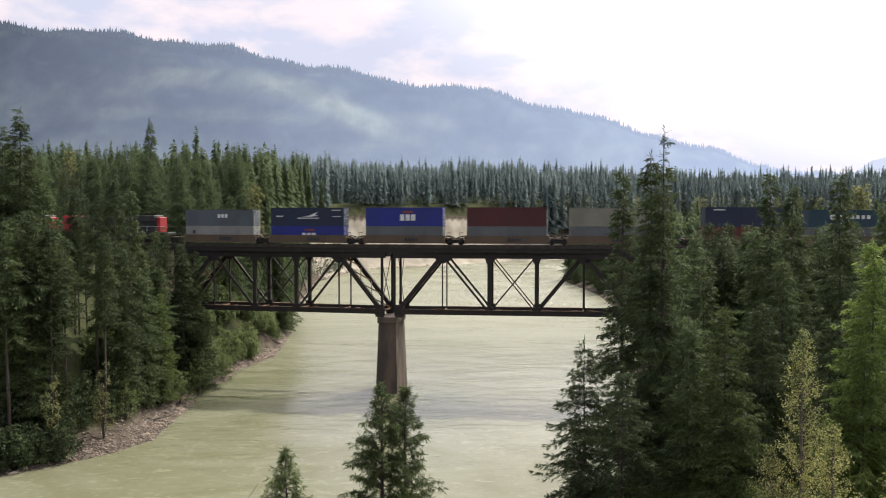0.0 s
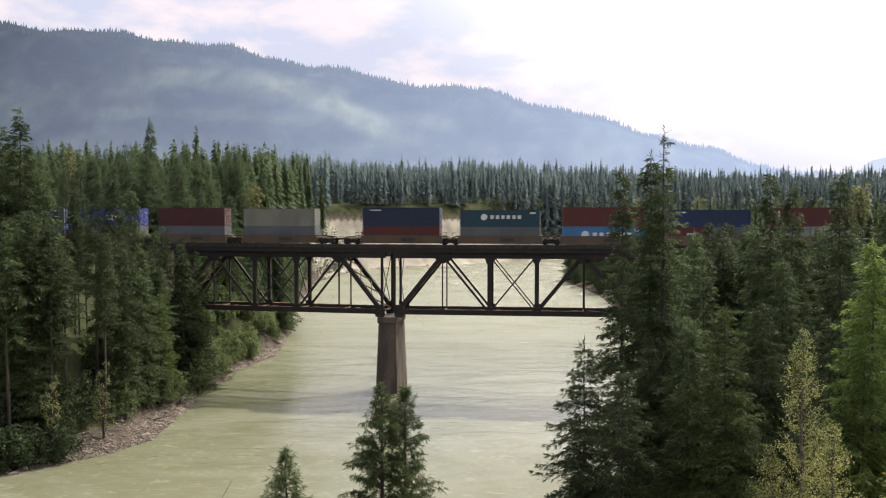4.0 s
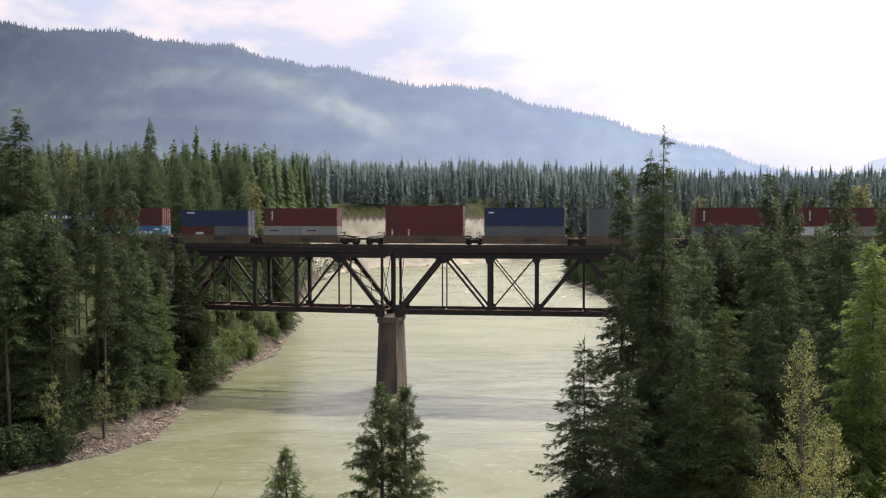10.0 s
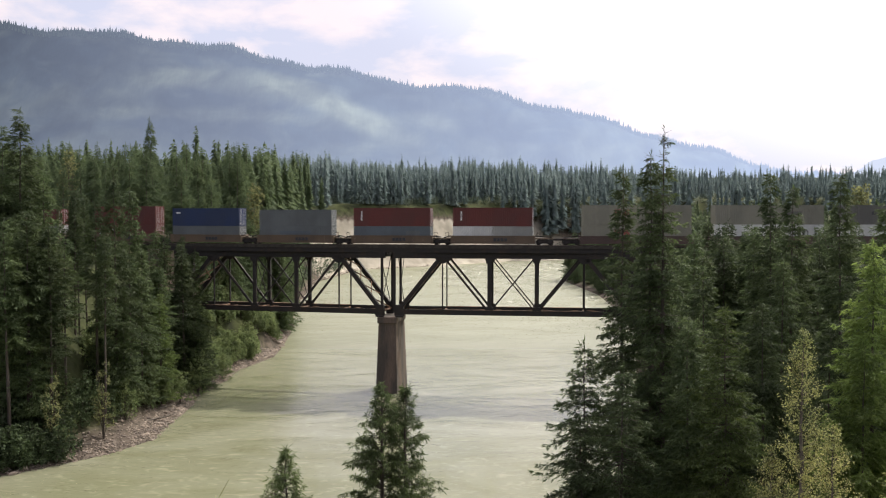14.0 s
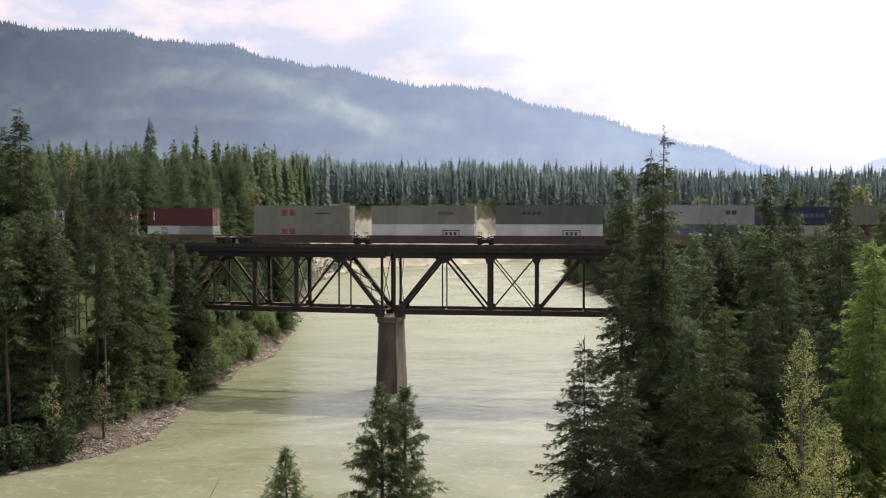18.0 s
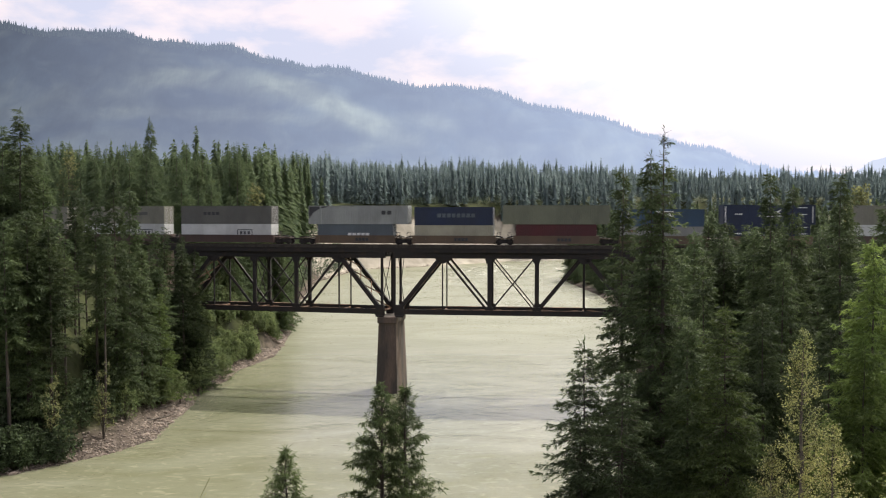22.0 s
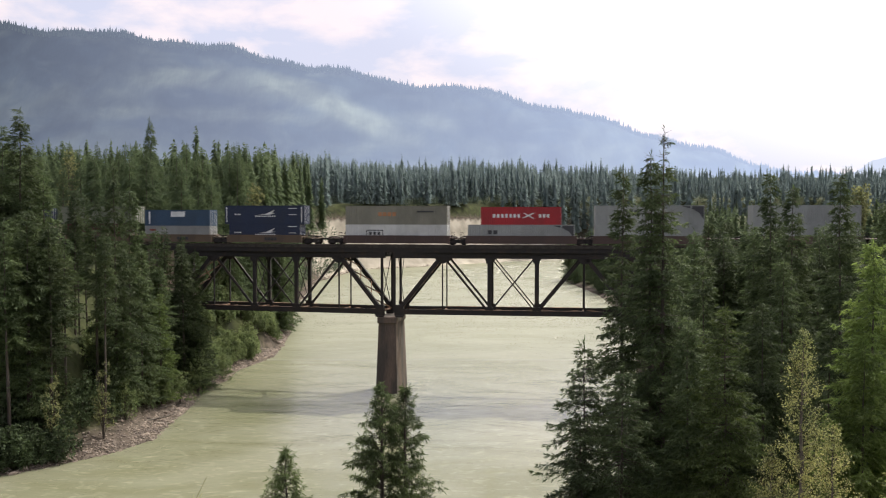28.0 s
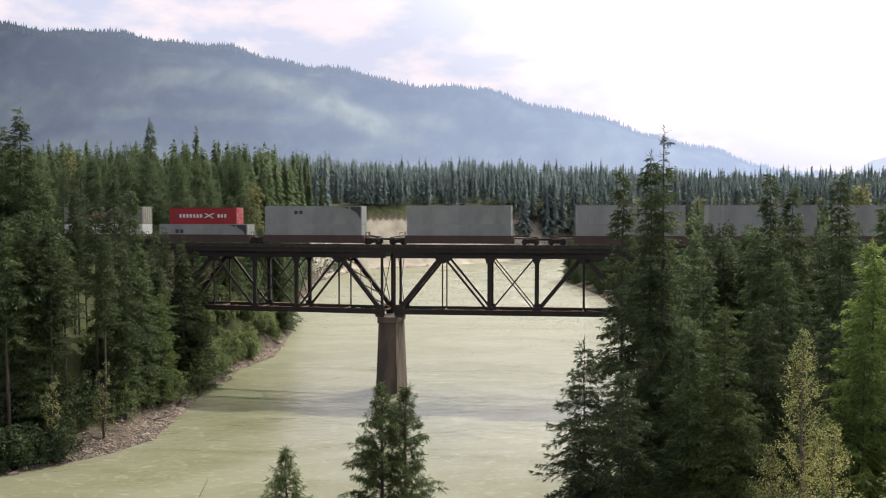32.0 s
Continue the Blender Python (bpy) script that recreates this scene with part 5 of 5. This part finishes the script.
def corrugated(L, H, W, depth=0.036, pitch=0.28):
    """Container shell: corrugated long sides, flat roof, floor and front."""
    s = Shape()
    x0, x1, y1 = 0.09 - L / 2, L / 2 - 0.09, W / 2 - 0.02
    n = int((x1 - x0) / pitch)
    pts = []
    for i in range(n):
        x = x0 + (x1 - x0) * i / n
        q = (x1 - x0) / n
        pts += [(x, 0), (x + q * 0.3, 0), (x + q * 0.5, depth), (x + q * 0.8, depth)]
    pts.append((x1, 0))
    for sg in (-1, 1):
        k = [(x, sg * (y1 - d), z) for x, d in pts for z in (0.14, H - 0.1)]
        f = [(2 * i, 2 * i + 2, 2 * i + 3, 2 * i + 1) if sg < 0 else (2 * i, 2 * i + 1, 2 * i + 3, 2 * i + 2) for i in range(len(pts) - 1)]
        s.add(k, f)
    s.box((x0, -y1, H - 0.1), (x1, y1, H - 0.04)).box((x0, -y1, 0.06), (x1, y1, 0.14))
    s.box((x0 - 0.05, -y1, 0.1), (x0, y1, H - 0.06))
    return s


def container(L, H, colour, label, marks=(), nose=None):
    """A shipping container with its base at z = 0, centred; doors at the rear end."""
    W = 2.44 if L < 14 else 2.6
    c = base("shipping_container", label, "container", group="containers on the train")
    m = PAINTS[colour]
    part("shell", corrugated(L, H, W), m, c)
    f = Shape()
    for x in (-L / 2 + 0.08, L / 2 - 0.08):
        for y in (-W / 2 + 0.08, W / 2 - 0.08):
            f.box((x - 0.08, y - 0.08, 0), (x + 0.08, y + 0.08, H), None, 0.015)
    for y in (-W / 2 + 0.06, W / 2 - 0.06):
        f.box((-L / 2 + 0.1, y - 0.055, 0.0), (L / 2 - 0.1, y + 0.055, 0.15))
        f.box((-L / 2 + 0.1, y - 0.055, H - 0.11), (L / 2 - 0.1, y + 0.055, H - 0.003))
    for x in (-L / 2 + 0.08, L / 2 - 0.08):
        f.box((x - 0.06, -W / 2 + 0.1, 0), (x + 0.06, W / 2 - 0.1, 0.14)).box((x - 0.06, -W / 2 + 0.1, H - 0.12), (x + 0.06, W / 2 - 0.1, H - 0.002))
    if L > 14:
        for x in (-6.1, 6.1):
            for y in (-W / 2 + 0.0, W / 2 - 0.0):
                f.box((x - 0.12, y - 0.03, 0), (x + 0.12, y + 0.03, H - 0.02))
    part("frame", f, m, c)
    for sg in (-1, 1):
        door = part("door", Shape().box((L / 2 - 0.07, min(0.012 * sg, (W / 2 - 0.17) * sg), 0.15), (L / 2 - 0.02, max(0.012 * sg, (W / 2 - 0.17) * sg), H - 0.13)), m, c)
        for y in (0.32, 0.82):
            part("lock_rod", Shape().rod((L / 2 + 0.01, y * sg, 0.1), (L / 2 + 0.01, y * sg, H - 0.1), 0.025, None, 6), WHITE_PAINT, door)
    for mark in marks:
        if len(mark) == 2:
            part("emblem", Shape().prism(mark[0], -W / 2 - 0.012, -W / 2 + 0.016), mark[1], c)
        else:
            x, z, w, h, mt = mark
            part("marking", Shape().box((x - w / 2, -W / 2 - 0.012, z - h / 2), (x + w / 2, -W / 2 + 0.016, z + h / 2)), mt, c)
    if nose:
        sg, mt = nose
        o = [(sg * (L / 2 - 3.3), H - 0.12), (sg * (L / 2 - 0.1), H - 0.12), (sg * (L / 2 - 0.1), H * 0.28), (sg * (L / 2 - 0.75), H * 0.62), (sg * (L / 2 - 1.6), H * 0.80)]
        part("corner_panel", Shape().prism(o if sg > 0 else o[::-1], -W / 2 - 0.012, -W / 2 + 0.016), mt, c, "dark curved corner graphic")
    return c


def letters(x, z, n, w, h, mt, gap=0.25):
    """A row of plain blocks that stands for a mark."""
    step = w / n
    return [(x - w / 2 + step * (i + 0.5), z, step * (1 - gap), h, mt) for i in range(n)]


def framed(x, z, w, h, mt):
    """A thin outlined panel with three small blocks in it."""
    t = 0.13
    return [(x, z + h / 2, w, t, mt), (x, z - h / 2, w, t, mt), (x - w / 2, z, t, h, mt), (x + w / 2, z, t, h, mt)] + letters(x, z, 3, w * 0.78, h * 0.5, mt, 0.4)


def disc(x, z, r, mt, n=12):
    return [([(x + r * math.cos(6.2832 * i / n), z + r * math.sin(6.2832 * i / n)) for i in range(n)], mt)]


def slash(x0, z0, x1, z1, t, mt):
    return [([(x0 - t, z0), (x0 + t, z0), (x1 + t, z1), (x1 - t, z1)], mt)]


def wheelset(parent):
    w = part("wheelset", Shape().rod((0, -0.78, 0), (0, 0.78, 0), 0.09, None, 8), BRAKE, parent)
    for y in (-0.74, 0.74):
        part("wheel", Shape().rod((0, y - 0.06, 0), (0, y + 0.06, 0), 0.46, None, 18), BRAKE, w)
    return w


def truck(parent, x):
    """A two-axle freight truck under a car's end."""
    t = part("truck", Shape().box((x - 0.2, -1.1, 0.35), (x + 0.2, 1.1, 0.75), None, 0.05), BRAKE, parent)
    for y in (-1.02, 1.02):
        s = Shape().prism([(x - 1.25, 0.42), (x - 0.95, 0.28), (x + 0.95, 0.28), (x + 1.25, 0.42), (x + 1.2, 0.62), (x + 0.45, 0.86), (x - 0.45, 0.86), (x - 1.2, 0.62)], y - 0.08, y + 0.08)
        part("side_frame", s, BRAKE, t)
    for dx in (-0.88, 0.88):
        w = wheelset(t)
        w.location = (x + dx, 0, 0.46)
    return t


def well_car(L, colour, label, half_left, half_right, coupler_left=False, coupler_right=False):
    """One well unit: deep side sills, bulkheads, end platforms, trucks at the ends it carries."""
    car = base("well_car", label, "rail wagon", group="wagons of the train")
    m = PAINTS[colour]
    for sg in (-1, 1):
        s = Shape()
        for z0, z1, y in ((0.26, 1.36, 1.385), (1.30, 1.46, 1.42), (0.24, 0.36, 1.42)):
            s.box((-L / 2, sg * y - 0.05, z0), (L / 2, sg * y + 0.05, z1))
        sill = part("side_sill", s, m, car)
        for i in range(int(L / 1.55) + 1):
            x = -L / 2 + 0.3 + i * 1.55
            if x < L / 2 - 0.1:
                part("rib", Shape().box((x - 0.06, sg * 1.45 - 0.05, 0.26), (x + 0.06, sg * 1.45 + 0.05, 1.3)), m, sill)
    part("well_floor", Shape().box((-L / 2, -1.35, 0.24), (L / 2, 1.35, 0.28)), BRAKE, car)
    for sg, half, coup in ((-1, half_left, coupler_left), (1, half_right, coupler_right)):
        e = L / 2
        x0, x1 = sorted((sg * e, sg * (half - (0.75 if coup else 0.06))))
        part("end_platform", Shape().box((x0, -0.85, 0.92), (x1, 0.85, 1.12), None, 0.03), m, car)
        b0, b1 = sorted((sg * e, sg * (e + 0.25)))
        part("bulkhead", Shape().box((b0, -1.42, 0.18), (b1, 1.42, 1.46), None, 0.03), m, car)
        for y in (-1.3, 1.3):
            xe = sg * (half - (0.9 if coup else 0.35))
            part("end_brace", Shape().bar((sg * (e + 0.2), y, 1.42), (xe, y * 0.72, 1.15), 0.09, 0.12), BRAKE, car)
        for x in (e + 0.55, e + 1.0):
            part("stanchion", Shape().rod((sg * x, -1.2, 0.95), (sg * x, -1.2, 1.95), 0.035), BRAKE, car)
        part("grab_rail", Shape().rod((sg * (e + 0.5), -1.2, 1.9), (sg * (e + 1.05), -1.2, 1.9), 0.03), BRAKE, car)
        if coup:
            c0, c1 = sorted((sg * (half - 0.8), sg * (half + 0.06)))
            part("coupler", Shape().box((c0, -0.16, 0.72), (c1, 0.16, 1.02), None, 0.04), BRAKE, car)
            part("brake_wheel", Shape().rod((sg * (e + 0.5), 0.75, 1.75), (sg * (e + 0.58), 0.75, 1.75), 0.28, None, 14), BRAKE, car)
            truck(car, sg * (half - 2.0))
        elif sg > 0:
            truck(car, half)
    return car


def locomotive(label):
    car = base("locomotive", label, "locomotive", group="locomotives of the train")
    part("long_hood", Shape().box((-7.6, -0.98, 1.75), (8.6, 0.98, 4.35), None, 0.12), BLACK, car)
    part("radiator", Shape().box((4.6, -1.35, 3.55), (8.4, 1.35, 4.62), None, 0.08), BLACK, car, "flared black radiator wings")
    part("rear_panel", Shape().box((8.6, -1.0, 1.75), (9.25, 1.0, 4.3), None, 0.1), PAINTS["red"], car, "red rear end")
    cab = part("cab", Shape().box((-10.2, -1.52, 1.75), (-7.6, 1.52, 4.55), None, 0.12), PAINTS["red"], car, "red cab")
    part("window", Shape().box((-9.4, -1.55, 3.3), (-8.4, -1.50, 4.1)), BLACK, cab)
    part("nose", Shape().box((-11.2, -1.0, 1.75), (-10.2, 1.0, 3.4), None, 0.15), PAINTS["red"], car, "red nose")
    part("underframe", Shape().box((-11.3, -1.5, 1.35), (10.6, 1.5, 1.75), None, 0.04), BLACK, car)
    part("fuel_tank", Shape().box((-3.2, -1.45, 0.35), (3.2, 1.45, 1.35), None, 0.2), BLACK, car)
    for x in (-6.9, 6.9):
        t = part("truck", Shape().box((x - 2.6, -1.2, 0.5), (x + 2.6, 1.2, 1.1), None, 0.08), BRAKE, car)
        for dx in (-1.9, 0, 1.9):
            w = wheelset(t)
            w.location, w.scale = (x + dx, 0, 0.51), (1.1, 1, 1.1)
    g = Shape()
    for y in (-1.45, 1.45):
        for x in np.arange(-7.4, 10.6, 1.8):
            g.rod((x, y, 1.75), (x, y, 2.75), 0.02, None, 4)
        g.rod((-7.4, y, 2.75), (10.6, y, 2.75), 0.02, None, 4)
    part("handrail", g, WHITE_PAINT, car, "pale handrails")
    return car


def ride(ob, s, z):
    TRAIN.append((ob, s, RAIL_Z + z))


FLOOR = 0.285                             # container floor above the railhead
L40, L53 = 12.19, 16.15


def build_train():
    bar = lambda x, z, w, h, mt=WHITE_PAINT: [(x, z, w, h, mt)]
    bird = lambda: [([(-0.9, 1.52), (0.3, 1.62), (1.9, 2.3), (1.25, 1.72), (2.0, 1.66), (0.6, 1.46)], WHITE_PAINT)] + letters(0.2, 1.25, 10, 3.6, 0.2, WHITE_PAINT, 0.35) + [
        (4.9, 2.5, 1.5, 0.10, WHITE_PAINT), (4.9, 1.5, 1.3, 0.10, WHITE_PAINT)] + letters(-4.6, 1.55, 4, 1.2, 0.2, WHITE_PAINT, 0.3)
    stroke = bar(-4.8, 1.6, 0.16, 1.5)
    # (centre, [(length, height, colour, label, marks, nose, shift)...] from the bottom)
    lab = lambda colour, more="": "%s corrugated steel container stacked in a well car%s" % (colour, more)
    rows = [
        (-28.7, "ochre", [(L40, 2.59, "pale", lab("pale grey"), bar(-4.6, 1.6, 0.5, 0.5, DARK_MARK)), (L40, 2.59, "slate", lab("slate grey"), letters(0.6, 1.6, 3, 1.9, 0.6, WHITE_PAINT))]),
        (-13.5, "ochre", [(L40, 2.59, "cobalt", lab("bright blue"), letters(0.3, 1.05, 3, 2.5, 0.95, WHITE_PAINT) + bar(0.4, 2.0, 1.6, 0.3, RED_MARK)), (L40, 2.9, "navy", lab("navy blue"), bird())]),
        (2.25, "ochre", [(L40, 2.59, "grey", lab("grey"), ()), (L40, 2.9, "cobalt", lab("bright blue"), letters(0.6, 1.35, 3, 2.6, 0.95, WHITE_PAINT) + bar(0.6, 2.2, 1.7, 0.35, RED_MARK))]),
        (18.15, "ochre", [(L40, 2.59, "grey", lab("grey"), ()), (L40, 2.9, "maroon", lab("maroon"), ())]),
        (33.75, "ochre", [(L40, 2.59, "grey", lab("grey"), bar(0.5, 1.6, 3.2, 0.5, PAINTS["slate"])), (L40, 2.75, "beige", lab("beige"), ())]),
        (53.75, "ochre", [(L40, 2.59, "oxide", lab("oxide red"), ()), (L40, 2.9, "navy", lab("navy blue"), bar(-4.0, 2.5, 1.8, 0.14))]),
        (69.1, "ochre", [(L40, 2.5, "grey", lab("grey"), ()), (L40, 2.59, "teal", lab("dark teal"), disc(-2.4, 1.5, 0.5, WHITE_PAINT) + letters(0.9, 1.5, 6, 5.0, 0.55, WHITE_PAINT, 0.4) + bar(5.0, 2.1, 0.9, 0.25))]),
        (84.65, "ochre", [(L40, 2.59, "sky", lab("light blue"), disc(-2.7, 1.35, 0.58, WHITE_PAINT) + letters(1.3, 1.35, 6, 6.2, 0.68, WHITE_PAINT, 0.4) + bar(5.0, 2.0, 0.9, 0.3)), (L40, 2.9, "oxide", lab("oxide red"), ())]),
        (100.3, "ochre", [(6.06, 2.5, "oxide", lab("short oxide red"), letters(0.5, 1.4, 4, 1.4, 0.4, WHITE_PAINT), None, -3.07), (6.06, 2.5, "grey", lab("short grey"), (), None, 3.07),
                          (L40, 2.59, "blue", lab("dark blue"), bar(-4.2, 2.2, 1.4, 0.22))]),
        (115.4, "ochre", [(6.06, 2.59, "pale", lab("short pale grey"), bar(-1.5, 1.9, 1.5, 0.2, DARK_MARK), None, -3.07), (6.06, 2.59, "pale", lab("short pale grey"), bar(-1.2, 1.9, 1.5, 0.2, DARK_MARK), None, 3.07),
                          (L40, 2.8, "oxide", lab("oxide red"), stroke)]),
        (135.4, "ochre", [(L40, 2.9, "oxide", lab("oxide red"), [(-5.0, 1.5, 0.16, 1.3, WHITE_PAINT), (-2.4, 1.5, 0.16, 1.3, WHITE_PAINT)]), (L40, 2.9, "oxide", lab("oxide red"), ())]),
        (150.8, "ochre", [(L40, 2.59, "grey", lab("grey"), ()), (L40, 2.85, "blue", lab("dark blue"), bar(-5.0, 2.1, 0.8, 0.2))]),
        (166.5, "ochre", [(L40, 2.59, "grey", lab("grey"), bar(0, 1.6, 5.2, 0.5, PAINTS["slate"])), (L40, 2.59, "grey", lab("grey"), ())]),
        (182.3, "ochre", [(L40, 2.59, "slate", lab("slate grey"), bar(3.4, 1.5, 2.2, 0.8, PAINTS["grey"])), (L40, 2.85, "oxide", lab("oxide red"), stroke)]),
        (198.0, "ochre", [(6.06, 2.59, "white", lab("short white"), (), None, -3.07), (6.06, 2.59, "pale", lab("short pale grey"), (), None, 3.07), (L40, 2.85, "oxide", lab("oxide red"), stroke)]),
        (219.6, "brown", [(L53, 2.9, "beige", lab("long beige"), letters(-2.2, 1.75, 2, 2.6, 0.8, RED_MARK, 0.3)), (L53, 2.9, "beige", lab("long beige"), letters(-2.2, 1.8, 2, 2.6, 0.9, RED_MARK, 0.3) + bar(3.6, 1.7, 2.6, 0.22, DARK_MARK))]),
        (239.2, "brown", [(L53, 2.9, "white", lab("long white"), framed(4.4, 1.5, 2.6, 0.95, DARK_MARK)), (L53, 2.9, "beige", lab("long beige"), bar(3.6, 1.7, 2.4, 0.5, PAINTS["umber"]))]),
        (258.5, "brown", [(L53, 2.9, "white", lab("long white"), framed(3.4, 1.5, 2.6, 0.95, DARK_MARK)), (L53, 2.9, "umber", lab("long umber grey"), letters(-2.6, 1.7, 4, 3.0, 0.5, DARK_MARK))]),
        (280.4, "ochre", [(L40, 2.9, "slate", lab("slate grey"), letters(0.6, 1.3, 5, 3.6, 0.5, WHITE_PAINT)), (L53, 2.9, "silver", lab("long silver grey"), letters(4.6, 1.8, 2, 1.8, 0.6, DARK_MARK), (-1, DARK_MARK), 0.5)]),
        (296.0, "ochre", [(L40, 2.75, "cream", lab("cream"), ()), (L40, 2.8, "navy", lab("navy blue"), letters(0.4, 1.5, 8, 6.0, 0.6, PAINTS["slate"]))]),
        (311.6, "ochre", [(L40, 2.9, "maroon", lab("maroon"), ()), (L53, 2.9, "olive", lab("long olive grey"), ())]),
        (327.5, "ochre", [(L40, 2.59, "pale", lab("pale grey"), bar(-4.6, 1.9, 1.2, 0.3, RED_MARK)), (L40, 2.59, "steelblue", lab("steel blue"), [(0.2, 1.9, 2.6, 0.85, WHITE_PAINT), (-5.2, 1.3, 0.3, 2.0, WHITE_PAINT)])]),
        (343.2, "ochre", [(L40, 2.9, "navy", lab("navy blue"), bird()), (13.72, 2.95, "navy", lab("long navy blue"), bird() + [(-6.55, 1.5, 0.14, 2.4, WHITE_PAINT), (6.45, 1.5, 0.14, 2.4, WHITE_PAINT)])]),
        (365.0, "brown", [(L53, 2.85, "white", lab("long white"), framed(-3.4, 1.5, 2.6, 0.95, DARK_MARK)), (L53, 2.9, "beige", lab("long beige"), letters(-1.4, 1.6, 4, 3.0, 0.6, ORANGE_MARK) + bar(4.8, 2.0, 3.0, 0.25, DARK_MARK))]),
        (384.3, "brown", [(L53, 2.85, "silver", lab("long silver grey"), letters(-4.3, 1.7, 2, 1.7, 0.6, DARK_MARK, 0.3), (1, DARK_MARK)),
                          (L40, 2.7, "red", lab("bright red"), letters(-2.2, 1.35, 7, 4.4, 0.55, WHITE_PAINT, 0.42) + letters(3.5, 1.35, 3, 1.8, 0.55, WHITE_PAINT, 0.42) + slash(0.3, 1.0, 2.0, 1.8, 0.22, WHITE_PAINT) + slash(1.9, 0.95, 0.5, 1.75, 0.16, WHITE_PAINT))]),
        (403.5, "brown", [(L53, 2.85, "silver", lab("long silver grey"), ()), (L53, 2.9, "silver", lab("long silver grey"), letters(-2.4, 1.9, 2, 1.6, 0.55, DARK_MARK, 0.3), (1, DARK_MARK))]),
        (426.8, "brown", [(L53, 2.9, "silver", lab("long pale silver grey"), ()), (L53, 2.9, "silver", lab("long pale silver grey"), ())]),
        (452.7, "brown", [(L53, 2.9, "pale", lab("long pale grey"), ()), (L53, 2.9, "silver", lab("long pale silver grey"), ())]),
        (472.2, "brown", [(L53, 2.9, "silver", lab("long pale silver grey"), ()), (L53, 2.9, "silver", lab("long silver grey"), ())]),
        (491.8, "brown", [(L53, 2.9, "silver", lab("long pale silver grey"), ()), (L53, 2.9, "silver", lab("long pale silver grey"), ())]),
    ]
    joint_after = {4, 9, 14, 17, 22, 25, 26, 29}        # couplers, not shared trucks, behind these units
    for i, (s, colour, load) in enumerate(rows):
        before = rows[i - 1][0] if i else s - 20
        after = rows[i + 1][0] if i + 1 < len(rows) else s + 20
        well = L53 + 0.25 if colour == "brown" else L40 + 0.25
        hl, hr = (s - before) / 2, (after - s) / 2
        if i and rows[i - 1][1] != colour:
            hl += 0.9 if colour == "brown" else -0.9
        if i + 1 < len(rows) and rows[i + 1][1] != colour:
            hr += 0.9 if colour == "brown" else -0.9
        label = "ochre articulated well car carrying stacked containers" if colour == "ochre" else "dark brown long well car carrying stacked containers"
        car = well_car(well, colour, label, hl, hr, i == 0 or (i - 1) in joint_after, i in joint_after)
        if colour == "ochre":
            for k, (x, z, w, h, mt) in enumerate(letters(1.2, 0.85, 4, 2.2, 0.45, DARK_MARK)):
                part("marking", Shape().box((x - w / 2, -1.515, z - h / 2), (x + w / 2, -1.43, z + h / 2)), mt, car)
        ride(car, s, 0)
        z = FLOOR
        for k, row in enumerate(load):
            L, H, col, label, marks = row[:5]
            nose = row[5] if len(row) > 5 else None
            shift = row[6] if len(row) > 6 else 0.0
            ride(container(L, H, col, label, marks, nose), s + shift, z)
            if not (shift < -1):
                z += H + 0.012
    for s in (-49.0, -71.6):
        ride(locomotive("red and black diesel locomotive hauling the container train"), s, 0)


build_train()


# ---------------------------------------------------------------- what moves
def motions():
    for ob, s, z in TRAIN:
        walk(ob, [(t, track_pose(s - SPEED * t, z)) for t in range(0, 33)])
    for sheet in (water, ripples):
        walk(sheet, [(float(t), pose(0.25 * t, -1.0 * t, 0)) for t in range(0, 33, 4)])
    sway = ((0, 6.4), (2, 6.2), (4, 2.0), (6, -1.5), (9, 3.8), (11, -3.3), (13, 1.7), (17, -0.2), (19, -0.2), (21, -1.0), (23, -3.0), (25, -4.7), (28, -2.5), (29, -3.5), (30, -1.5), (31, 1.0), (32, -2.1))
    walk(stalk, [(t, pose(*STALK, stalk_z, 0, a, 0)) for t, a in sway])


motions()
